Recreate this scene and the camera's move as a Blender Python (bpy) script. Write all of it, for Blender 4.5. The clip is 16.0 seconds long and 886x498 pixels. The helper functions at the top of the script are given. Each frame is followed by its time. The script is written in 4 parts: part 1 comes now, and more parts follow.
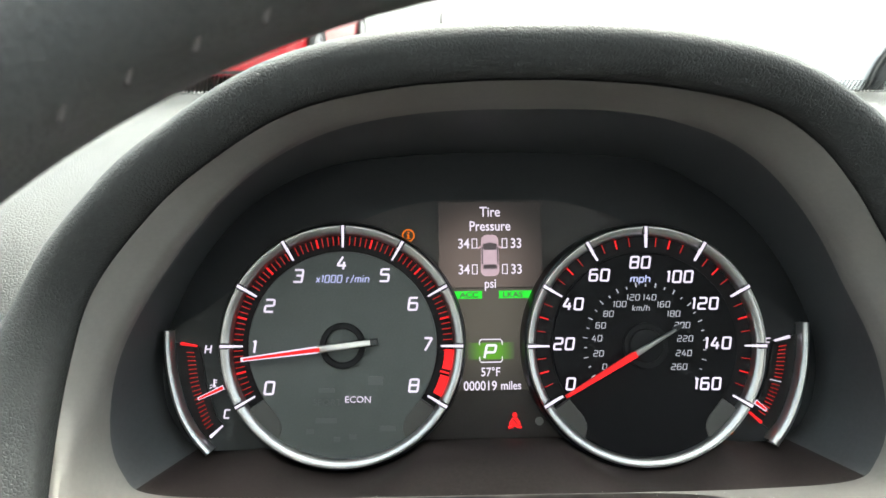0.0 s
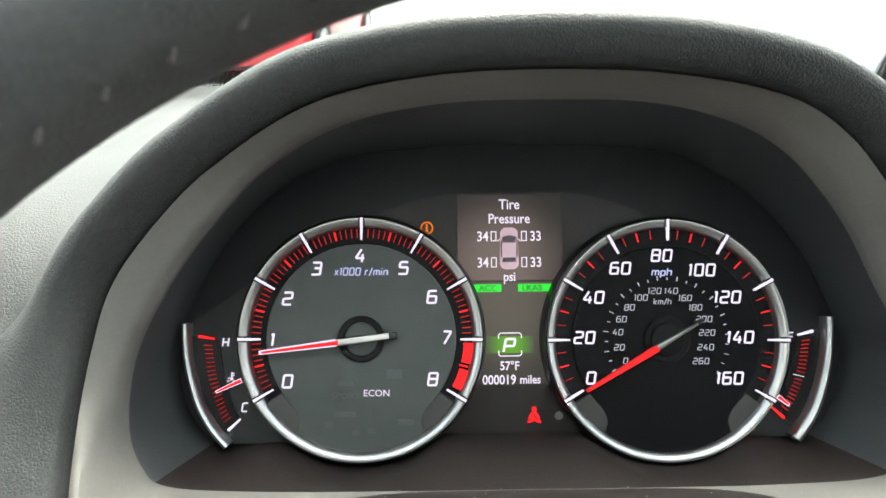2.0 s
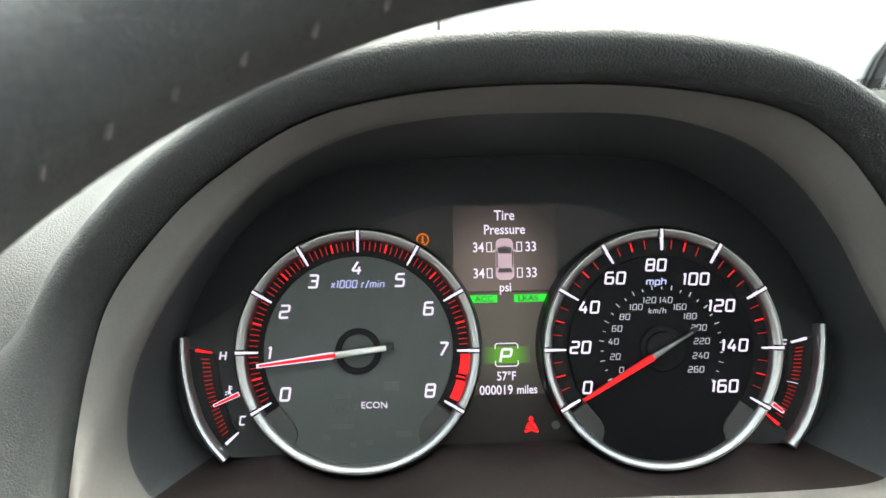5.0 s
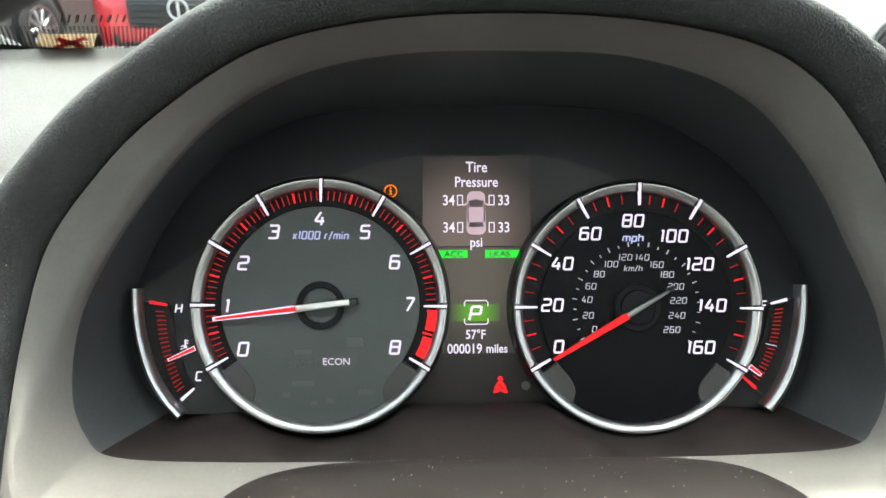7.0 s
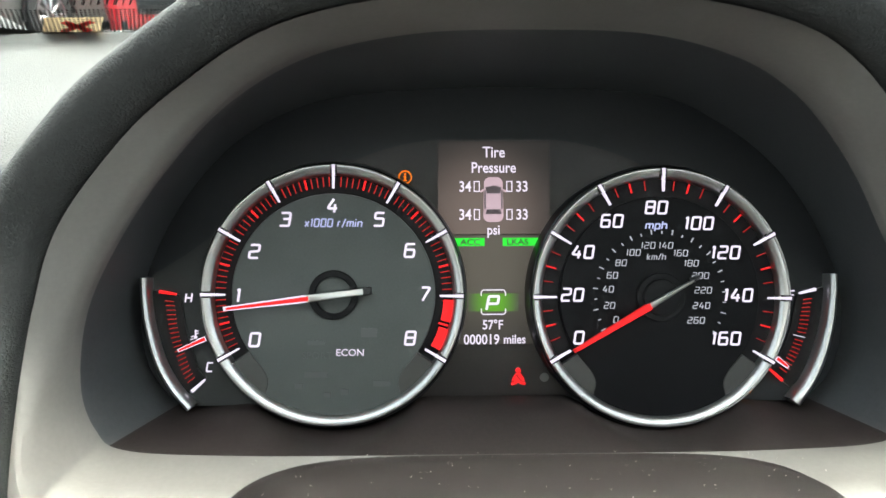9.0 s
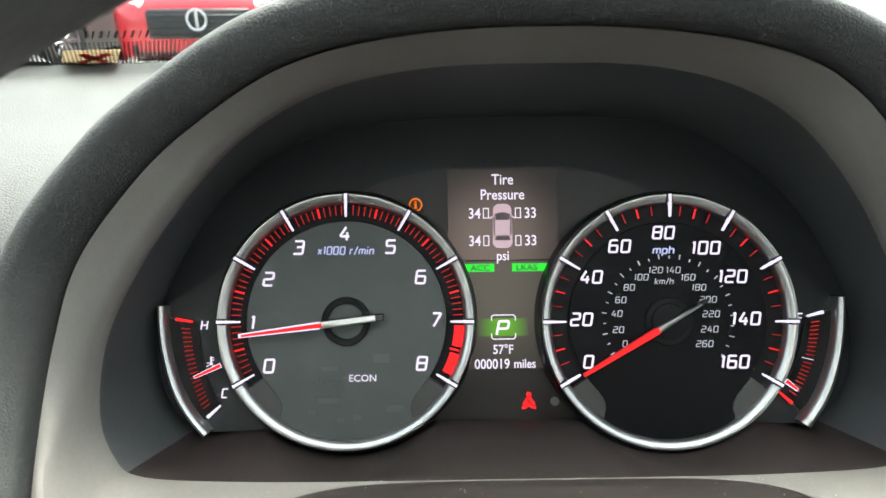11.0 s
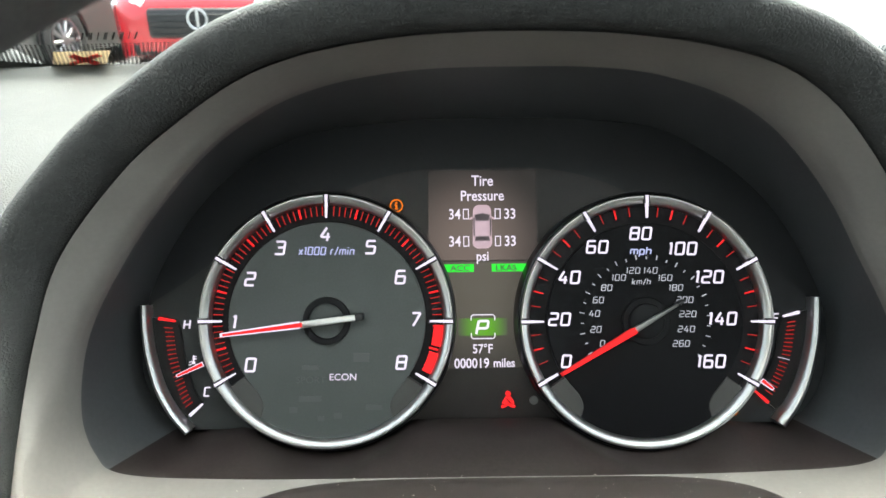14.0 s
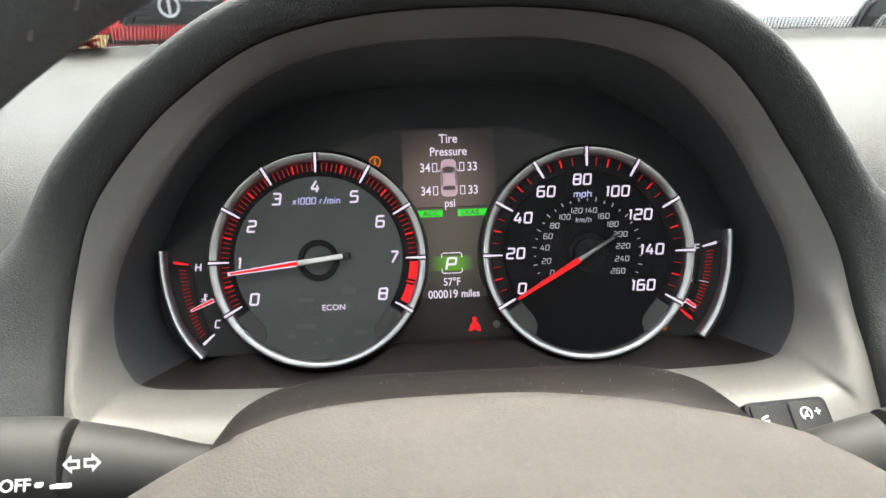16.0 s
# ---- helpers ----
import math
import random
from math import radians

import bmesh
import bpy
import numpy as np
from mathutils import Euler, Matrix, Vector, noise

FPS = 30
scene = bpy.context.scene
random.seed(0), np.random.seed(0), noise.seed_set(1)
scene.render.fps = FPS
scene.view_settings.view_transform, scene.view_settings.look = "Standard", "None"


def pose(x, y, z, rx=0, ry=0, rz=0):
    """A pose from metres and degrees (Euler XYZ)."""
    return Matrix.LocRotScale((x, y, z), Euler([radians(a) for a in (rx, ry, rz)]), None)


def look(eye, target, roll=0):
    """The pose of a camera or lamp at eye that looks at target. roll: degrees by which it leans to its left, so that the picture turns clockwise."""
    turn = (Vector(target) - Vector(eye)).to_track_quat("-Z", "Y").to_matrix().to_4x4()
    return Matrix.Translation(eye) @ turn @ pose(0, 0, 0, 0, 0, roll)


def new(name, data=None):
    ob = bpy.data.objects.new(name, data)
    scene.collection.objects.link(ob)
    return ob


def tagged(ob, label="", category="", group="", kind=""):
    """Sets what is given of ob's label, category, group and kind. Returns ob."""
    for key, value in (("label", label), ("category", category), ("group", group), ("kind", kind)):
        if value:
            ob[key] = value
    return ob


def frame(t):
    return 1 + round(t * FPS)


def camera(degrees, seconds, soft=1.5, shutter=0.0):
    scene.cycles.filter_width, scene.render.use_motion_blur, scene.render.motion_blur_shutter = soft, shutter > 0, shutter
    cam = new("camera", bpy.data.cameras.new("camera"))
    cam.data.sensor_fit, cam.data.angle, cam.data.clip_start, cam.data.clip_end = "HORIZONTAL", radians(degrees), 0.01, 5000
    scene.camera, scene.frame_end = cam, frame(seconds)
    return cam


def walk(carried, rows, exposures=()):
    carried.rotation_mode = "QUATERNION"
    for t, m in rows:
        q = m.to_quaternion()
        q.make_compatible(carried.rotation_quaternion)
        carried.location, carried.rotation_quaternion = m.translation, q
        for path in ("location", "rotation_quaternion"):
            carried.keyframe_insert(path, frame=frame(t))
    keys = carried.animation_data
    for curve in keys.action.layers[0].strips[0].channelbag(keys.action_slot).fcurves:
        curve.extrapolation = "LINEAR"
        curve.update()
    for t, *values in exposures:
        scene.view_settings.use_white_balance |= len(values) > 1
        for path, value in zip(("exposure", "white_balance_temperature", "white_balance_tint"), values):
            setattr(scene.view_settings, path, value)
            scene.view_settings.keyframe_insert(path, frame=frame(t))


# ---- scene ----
# Cluster frame: x right, y ahead into the dashboard, z up along the dial faces.
# The dial faces lean back by 25 degrees, 0.88 m over the ground.
C = pose(0, 0, 0.88, -25, 0, 0)
cam = camera(66.95, 16.0)
# a phone's small aperture, focused on the dials
cam.data.dof.use_dof, cam.data.dof.focus_distance, cam.data.dof.aperture_fstop = True, 0.30, 22.0
EXPOSURE = 2.45
# seconds, eye in the cluster frame, yaw, pitch, roll
ROWS = [
    (0, -0.0287, -0.2996, 0.0266, -1.24, 3.12, -0.70),
    (0.5, -0.0281, -0.2979, 0.0267, -1.11, 3.09, -0.85),
    (1, -0.0313, -0.2990, 0.0269, -0.76, 2.85, -1.10),
    (1.5, -0.0345, -0.2967, 0.0247, -0.79, 2.86, -0.82),
    (2, -0.0351, -0.2966, 0.0254, -0.83, 2.77, -0.59),
    (2.5, -0.0365, -0.2974, 0.0262, -0.80, 2.89, -0.47),
    (3, -0.0352, -0.2987, 0.0271, -0.82, 3.08, -0.59),
    (5.5, -0.0360, -0.2972, 0.0297, -1.47, 2.97, -1.16),
    (6, -0.0311, -0.2927, 0.0255, -1.70, 2.48, -0.89),
    (6.5, -0.0244, -0.2882, 0.0189, -1.99, 2.10, -0.65),
    (7, -0.0250, -0.2847, 0.0179, -1.94, 1.25, -0.28),
    (7.5, -0.0262, -0.2836, 0.0193, -1.75, 1.26, 0.06),
    (8, -0.0288, -0.2775, 0.0191, -1.38, 0.84, -0.09),
    (8.5, -0.0292, -0.2773, 0.0194, -1.10, 0.48, -0.31),
    (9, -0.0279, -0.2759, 0.0185, -1.19, 0.14, -0.29),
    (9.5, -0.0283, -0.2789, 0.0203, -1.02, 0.93, -0.54),
    (10, -0.0293, -0.2821, 0.0218, -0.45, 1.60, -0.79),
    (12.5, -0.0276, -0.2787, 0.0225, -0.52, 1.74, -0.73),
    (13, -0.0284, -0.2835, 0.0240, 0.24, 2.24, -1.08),
    (13.5, -0.0366, -0.2850, 0.0260, 0.12, 2.39, -0.69),
    (14, -0.0195, -0.2842, 0.0223, -0.36, 1.62, -0.70),
    (14.5, -0.0203, -0.3019, 0.0097, -1.56, 1.47, -0.67),
    (15, -0.0167, -0.3387, 0.0138, -1.63, 0.98, -1.52),
    (15.5, -0.0165, -0.3290, 0.0037, -1.54, 1.45, -2.13),
    (16, -0.0163, -0.3348, 0.0022, -1.91, 0.25, -2.31),
]
walk(cam, [(t, C @ pose(x, y, z, 0, 0, yaw) @ pose(0, 0, 0, 90 + pitch, 0, 0) @ pose(0, 0, 0, 0, 0, roll)) for t, x, y, z, yaw, pitch, roll in ROWS], exposures=[(0, EXPOSURE + 0.25, 6400, 0), (14.0, EXPOSURE + 0.25, 6400, 0), (15.3, EXPOSURE, 6500, 5), (16, EXPOSURE, 6500, 5)])

# ---- world and light: bright overcast sky ----
world = bpy.data.worlds.new("overcast_sky")
scene.world = world
world.use_nodes = True
wn = world.node_tree.nodes
sky = wn.new("ShaderNodeTexSky")
sky.sky_type, sky.sun_disc, sky.sun_elevation, sky.sun_rotation = "NISHITA", False, radians(68), radians(18)
sky.air_density, sky.dust_density, sky.ozone_density = 1.0, 6.0, 1.0
hue = wn.new("ShaderNodeHueSaturation")
hue.inputs["Saturation"].default_value = 0.40
world.node_tree.links.new(sky.outputs[0], hue.inputs["Color"])
world.node_tree.links.new(hue.outputs[0], wn["Background"].inputs[0])
wn["Background"].inputs[1].default_value = 0.15
sun = new("sun", bpy.data.lights.new("sun", "SUN"))
sun.data.energy, sun.data.angle, sun.data.color = 1.55, radians(50), (1.0, 0.93, 0.82)
sun.matrix_world = look((0.4, 1.2, 3.5), (0, 0, 0))


# ---- materials ----
def material(name, color, rough=0.5, metal=0.0, vary=0.0, vscale=40.0, bump=0.0, bscale=900.0, cells=False, emit=0.0, coat=0.0, spec=0.5):
    """A Principled surface with colour variation at two scales and a fine relief."""
    m = bpy.data.materials.new(name)
    m.use_nodes = True
    nt = m.node_tree
    b = nt.nodes["Principled BSDF"]
    b.inputs["Base Color"].default_value = (*color, 1)
    b.inputs["Roughness"].default_value = rough
    b.inputs["Metallic"].default_value = metal
    b.inputs["Coat Weight"].default_value = coat
    b.inputs["Specular IOR Level"].default_value = spec
    if emit:
        b.inputs["Emission Color"].default_value = (*color, 1)
        b.inputs["Emission Strength"].default_value = emit
    pos = nt.nodes.new("ShaderNodeTexCoord")
    if vary:
        n1, n2 = nt.nodes.new("ShaderNodeTexNoise"), nt.nodes.new("ShaderNodeTexNoise")
        n1.inputs["Scale"].default_value, n2.inputs["Scale"].default_value = vscale, vscale * 23
        n1.inputs["Detail"].default_value = 5
        mix = nt.nodes.new("ShaderNodeMath")
        mix.operation = "ADD"
        ramp = nt.nodes.new("ShaderNodeValToRGB")
        lo, hi = [tuple(c * k for c in color) + (1,) for k in (1 - vary, 1 + vary)]
        ramp.color_ramp.elements[0].color, ramp.color_ramp.elements[1].color = lo, hi
        ramp.color_ramp.elements[0].position, ramp.color_ramp.elements[1].position = 0.35, 0.65
        half = nt.nodes.new("ShaderNodeMath")
        half.operation, half.inputs[1].default_value = "MULTIPLY", 0.5
        for n in (n1, n2):
            nt.links.new(pos.outputs["Object"], n.inputs["Vector"])
        nt.links.new(n1.outputs["Fac"], mix.inputs[0])
        nt.links.new(n2.outputs["Fac"], mix.inputs[1])
        nt.links.new(mix.outputs[0], half.inputs[0])
        nt.links.new(half.outputs[0], ramp.inputs[0])
        nt.links.new(ramp.outputs[0], b.inputs["Base Color"])
    if bump:
        bp = nt.nodes.new("ShaderNodeBump")
        bp.inputs["Strength"].default_value, bp.inputs["Distance"].default_value = bump, 0.0006
        if cells:
            warp = nt.nodes.new("ShaderNodeTexNoise")
            warp.inputs["Scale"].default_value = bscale * 0.45
            add = nt.nodes.new("ShaderNodeVectorMath")
            add.operation = "MULTIPLY_ADD"
            add.inputs[1].default_value = (0.0010,) * 3
            v = nt.nodes.new("ShaderNodeTexVoronoi")
            v.feature = "DISTANCE_TO_EDGE"
            v.inputs["Scale"].default_value = bscale
            cl = nt.nodes.new("ShaderNodeMath")
            cl.operation, cl.inputs[1].default_value = "MINIMUM", 0.22
            nt.links.new(pos.outputs["Object"], warp.inputs["Vector"])
            nt.links.new(warp.outputs["Color"], add.inputs[0])
            nt.links.new(pos.outputs["Object"], add.inputs[2])
            nt.links.new(add.outputs[0], v.inputs["Vector"])
            nt.links.new(v.outputs["Distance"], cl.inputs[0])
            nt.links.new(cl.outputs[0], bp.inputs["Height"])
            bp.inputs["Distance"].default_value = 0.0012
        else:
            n = nt.nodes.new("ShaderNodeTexNoise")
            n.inputs["Scale"].default_value = bscale
            nt.links.new(pos.outputs["Object"], n.inputs["Vector"])
            nt.links.new(n.outputs["Fac"], bp.inputs["Height"])
        nt.links.new(bp.outputs[0], b.inputs["Normal"])
    return m


def lit(name, color, strength):
    """A mark lit from behind."""
    m = material(name, color, 0.6, emit=0.68 * strength, spec=0.1)
    m.node_tree.nodes["Principled BSDF"].inputs["Base Color"].default_value = tuple(0.3 * c for c in color) + (1,)
    return m


def graded(name, inner, outer, strength, centre, reach, power=1.0):
    """A backlight that fades from a centre towards its edges; reach in metres along x and z."""
    m = lit(name, inner, strength)
    nt = m.node_tree
    b = nt.nodes["Principled BSDF"]
    b.inputs["Base Color"].default_value = (0.02, 0.018, 0.017, 1)
    tc, sub, div, ln = nt.nodes.new("ShaderNodeTexCoord"), nt.nodes.new("ShaderNodeVectorMath"), nt.nodes.new("ShaderNodeVectorMath"), nt.nodes.new("ShaderNodeVectorMath")
    sub.operation, div.operation, ln.operation = "SUBTRACT", "DIVIDE", "LENGTH"
    sub.inputs[1].default_value = (centre[0], 0.0107, centre[1])
    div.inputs[1].default_value = (reach[0], 1.0, reach[1])
    ramp = nt.nodes.new("ShaderNodeValToRGB")
    ramp.color_ramp.interpolation = "EASE"
    ramp.color_ramp.elements[0].color, ramp.color_ramp.elements[1].color = (*inner, 1), (*outer, 1)
    ramp.color_ramp.elements[0].position = 0.15
    nt.links.new(tc.outputs["Object"], sub.inputs[0])
    nt.links.new(sub.outputs[0], div.inputs[0])
    nt.links.new(div.outputs[0], ln.inputs[0])
    nt.links.new(ln.outputs["Value"], ramp.inputs[0])
    nt.links.new(ramp.outputs[0], b.inputs["Emission Color"])
    return m


LEATHER = material("grained_dash_skin", (0.031, 0.032, 0.032), 0.58, spec=0.30, vary=0.12, vscale=18, bump=0.45, bscale=720, cells=True)
RIM_LEATHER = material("wheel_leather", (0.068, 0.070, 0.072), 0.5, vary=0.15, vscale=30, bump=0.3, bscale=700, cells=True)
PLASTIC = material("bezel_plastic", (0.158, 0.150, 0.140), 0.5, vary=0.06, vscale=25, bump=0.06, bscale=2600)
# continues the bezel; the recess's shade is put into this darker colour
SHROUD = material("shroud_shade", (0.046, 0.049, 0.052), 0.5, vary=0.10, vscale=25, bump=0.06, bscale=2600)
COLUMN = material("column_plastic", (0.012, 0.0098, 0.0095), 0.55, spec=0.15, vary=0.15, vscale=30, bump=0.1, bscale=2200)
# floor of the same recess, its shade put into a dark brown
FLOOR_SHADE = material("recess_floor_shade", (0.024, 0.0188, 0.018), 0.55, spec=0.15, vary=0.15, vscale=30, bump=0.08, bscale=2200)
HUB = material("airbag_cover_vinyl", (0.052, 0.046, 0.042), 0.7, spec=0.3, vary=0.08, vscale=20, bump=0.34, bscale=620, cells=True)
STALK = material("stalk_plastic", (0.020, 0.020, 0.0195), 0.6, spec=0.25, vary=0.12, vscale=40, bump=0.05, bscale=2500)
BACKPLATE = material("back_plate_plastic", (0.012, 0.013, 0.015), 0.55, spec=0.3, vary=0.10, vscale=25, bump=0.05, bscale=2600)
BLACK = material("gloss_black", (0.004, 0.004, 0.005), 0.3, spec=0.3, vary=0.2, vscale=60)
PANEL = material("smoked_panel", (0.019, 0.0165, 0.016), 0.3, spec=0.3, vary=0.12, vscale=40)
# tachometer face: the cover lens's reflection is put into this lighter grey
DIAL_REFLECTED = material("reflection_grey_dial", (0.060, 0.067, 0.064), 0.5, spec=0.25, vary=0.08, vscale=50, bump=0.04, bscale=4000)
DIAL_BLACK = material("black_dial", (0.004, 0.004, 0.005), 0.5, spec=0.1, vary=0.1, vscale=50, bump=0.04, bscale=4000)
DIAL_BAND = material("dial_band", (0.006, 0.006, 0.007), 0.6, spec=0.15, vary=0.1, vscale=80)
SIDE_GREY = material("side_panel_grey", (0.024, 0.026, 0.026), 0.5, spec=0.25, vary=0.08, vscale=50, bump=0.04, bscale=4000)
WEDGE = material("dial_wedge", (0.035, 0.035, 0.033), 0.45, vary=0.08, vscale=60)
CHROME = material("satin_chrome", (0.52, 0.52, 0.51), 0.33, 1.0, vary=0.05, vscale=120, bump=0.03, bscale=3000)
SILVER = material("needle_silver", (0.6, 0.6, 0.58), 0.3, 1.0, vary=0.05, vscale=200)
PEWTER = material("needle_pewter", (0.30, 0.30, 0.29), 0.45, 1.0, vary=0.08, vscale=200)
WHITE_LIT = lit("lit_white", (0.88, 0.76, 0.94), 0.226)
BLUE_LIT = lit("lit_pale_blue", (0.55, 0.56, 0.90), 0.207)
DIM_LIT = lit("lit_dim_white", (0.58, 0.56, 0.64), 0.159)
RED_LIT = lit("lit_red", (1.0, 0.020, 0.025), 0.232)
RED_DIM = lit("lit_dull_red", (0.80, 0.03, 0.03), 0.110)
AMBER_LIT = lit("lit_amber", (1.0, 0.22, 0.01), 0.207)
GREEN_LIT = lit("lit_green", (0.06, 0.78, 0.05), 0.232)
GREEN_SOFT = graded("lit_soft_green", (0.26, 0.74, 0.04), (0.16, 0.15, 0.12), 0.125, (-0.0005, -0.0037), (0.0125, 0.0300))
LCD_TOP = graded("lcd_glow", (0.40, 0.29, 0.26), (0.06, 0.05, 0.05), 0.107, (-0.005, 0.032), (0.038, 0.040))
LCD_LOW = graded("lcd_dim_glow", (0.27, 0.23, 0.19), (0.10, 0.085, 0.075), 0.100, (-0.002, 0.014), (0.034, 0.042))
LCD_PINK = lit("lcd_pink", (0.72, 0.50, 0.58), 0.159)
LCD_DARK = material("lcd_dark", (0.10, 0.07, 0.08), 0.5)
SENSOR = material("sensor_grey", (0.13, 0.13, 0.125), 0.5, vary=0.05, vscale=200)
UNLIT = material("unlit_print", (0.062, 0.068, 0.065), 0.6)
PRINT = material("white_print", (0.75, 0.76, 0.76), 0.6)
DUST = material("dust", (0.55, 0.5, 0.46), 0.9)
STITCH = material("stitch_thread", (0.058, 0.050, 0.049), 0.9, vary=0.2, vscale=300)
FRIT = material("frit_black", (0.008, 0.008, 0.008), 0.5)
TRIM = material("pillar_trim", (0.05, 0.05, 0.052), 0.7, vary=0.1, vscale=30, bump=0.1, bscale=900)
# unseen roof and cabin surfaces, kept pale to bounce light onto the dashboard
CLOTH = material("headlining_bounce", (0.56, 0.555, 0.54), 0.9, vary=0.1, vscale=40, bump=0.3, bscale=1200)
CABIN = material("cabin_bounce_trim", (0.34, 0.333, 0.32), 0.7, vary=0.15, vscale=8, bump=0.1, bscale=600)
ASPHALT = material("pale_concrete", (0.20, 0.20, 0.195), 0.9, vary=0.25, vscale=1.5, bump=0.6, bscale=90)
PAINT_WHITE = material("white_car_paint", (0.78, 0.78, 0.77), 0.25, vary=0.03, vscale=2, coat=0.6)
PAINT_GREY = material("grey_car_paint", (0.10, 0.10, 0.095), 0.3, vary=0.05, vscale=2, coat=0.6)
PAINT_RED = material("red_car_paint", (0.42, 0.012, 0.02), 0.25, vary=0.06, vscale=2, coat=0.7)
TYRE = material("tyre_rubber", (0.02, 0.02, 0.02), 0.8, vary=0.2, vscale=20, bump=0.3, bscale=200)
ALLOY = material("alloy", (0.55, 0.55, 0.56), 0.3, 1.0, vary=0.06, vscale=20)
GRILLE = material("grille_black", (0.012, 0.012, 0.013), 0.4, vary=0.2, vscale=30)
CAR_GLASS = material("dark_car_glass", (0.02, 0.025, 0.025), 0.05, vary=0.1, vscale=3, coat=1.0)
LAMP = material("headlamp_lens", (0.7, 0.72, 0.74), 0.08, vary=0.1, vscale=20, coat=1.0)
BEIGE = material("beige_label", (0.42, 0.36, 0.27), 0.7, vary=0.05, vscale=60)
RED_PRINT = material("red_print", (0.65, 0.02, 0.03), 0.6, vary=0.05, vscale=60)
GLASS = bpy.data.materials.new("clear_glass")
GLASS.use_nodes = True
gb = GLASS.node_tree.nodes["Principled BSDF"]
gb.inputs["Transmission Weight"].default_value, gb.inputs["Roughness"].default_value, gb.inputs["IOR"].default_value = 1.0, 0.0, 1.0
gb.inputs["Base Color"].default_value = (0.93, 0.96, 0.94, 1)


# ---- mesh helpers ----
def thing(name, label, category, m=None, group="", kind=""):
    """An Empty for a thing in parts, by default in the cluster's frame."""
    ob = tagged(new(name), label, category, group, kind)
    ob.empty_display_size = 0.01
    ob.matrix_world = C if m is None else m
    return ob


def part(name, bm, mat, parent, label="", smooth=True, kind=""):
    """Links a bmesh or a mesh as one object under a thing or a part."""
    if isinstance(bm, bmesh.types.BMesh):
        me = bpy.data.meshes.new(name)
        bm.normal_update()
        bm.to_mesh(me)
        bm.free()
    else:
        me = bm
    me.materials.clear()
    me.materials.append(mat)
    for p in me.polygons:
        p.use_smooth = smooth
    ob = new(name, me)
    if smooth:
        me.set_sharp_from_angle(angle=radians(42))
    if parent:
        ob.parent = parent
    return tagged(ob, label, kind=kind)


def solid(name, bm, mat, label, category, m=None, group="", kind="", smooth=True):
    """A thing that is one mesh."""
    ob = part(name, bm, mat, None, smooth=smooth)
    ob.matrix_world = C if m is None else m
    return tagged(ob, label, category, group, kind)


def spline(points, n, closed=False):
    """n points at even steps on a Catmull-Rom curve through the given ones."""
    pts = [Vector(p) for p in points]
    k = len(pts)
    dense = []
    for i in range(k if closed else k - 1):
        if closed:
            a, b, c, d = (pts[(i + j - 1) % k] for j in range(4))
        else:
            a, b, c, d = (pts[min(max(i + j - 1, 0), k - 1)] for j in range(4))
        for s in range(12):
            t = s / 12
            dense.append(0.5 * (2 * b + (c - a) * t + (2 * a - 5 * b + 4 * c - d) * t * t + (3 * b - a - 3 * c + d) * t ** 3))
    dense.append(dense[0] if closed else pts[-1])
    if n is None:
        return dense
    run = [0.0]
    for a, b in zip(dense, dense[1:]):
        run.append(run[-1] + (b - a).length)
    out, j = [], 0
    for i in range(n):
        want = run[-1] * i / (n if closed else n - 1)
        while j < len(run) - 2 and run[j + 1] < want:
            j += 1
        f = (want - run[j]) / max(run[j + 1] - run[j], 1e-9)
        out.append(dense[j].lerp(dense[j + 1], min(max(f, 0), 1)))
    return out


def control_curve(points, closed=False):
    """Twelve steps between each two of the points, so that alike lists give matching loops."""
    out = spline(points, None, closed)
    return out[:-1] if closed else out


def loft(loops, closed=False, caps=False, flip=False):
    """A skin over loops of equal length."""
    bm = bmesh.new()
    rows = [[bm.verts.new(p) for p in loop] for loop in loops]
    n = len(rows[0])
    for a, b in zip(rows, rows[1:]):
        for i in range(n if closed else n - 1):
            j = (i + 1) % n
            q = (a[i], a[j], b[j], b[i])
            bm.faces.new(q[::-1] if flip else q)
    if caps:
        bm.faces.new(rows[0] if flip else rows[0][::-1])
        bm.faces.new(rows[-1][::-1] if flip else rows[-1])
    return bm


def box(w, d, h, at=(0, 0, 0), bevel=0.0, seg=2, m=None):
    bm = bmesh.new()
    bmesh.ops.create_cube(bm, size=1, matrix=Matrix.Diagonal((w, d, h, 1)))
    if bevel:
        bmesh.ops.bevel(bm, geom=bm.edges[:], offset=bevel, segments=seg, affect="EDGES", profile=0.5)
    bmesh.ops.transform(bm, matrix=Matrix.Translation(at) @ (m or Matrix()), verts=bm.verts)
    return bm


def prism(outline, y0, y1, bevel=0.0):
    """A plate with an (x, z) outline, from depth y0 (near) back to y1."""
    bm = bmesh.new()
    front = [bm.verts.new((x, y0, z)) for x, z in outline]
    back = [bm.verts.new((x, y1, z)) for x, z in outline]
    n = len(front)
    f = bm.faces.new(front)
    bm.faces.new(back[::-1])
    for i in range(n):
        j = (i + 1) % n
        bm.faces.new((front[j], front[i], back[i], back[j]))
    bmesh.ops.recalc_face_normals(bm, faces=bm.faces)
    if bevel:
        bmesh.ops.bevel(bm, geom=f.edges[:], offset=bevel, segments=2, affect="EDGES", profile=0.5)
    return bm


def polar(cx, cz, r, deg):
    return cx + r * math.cos(radians(deg)), cz + r * math.sin(radians(deg))


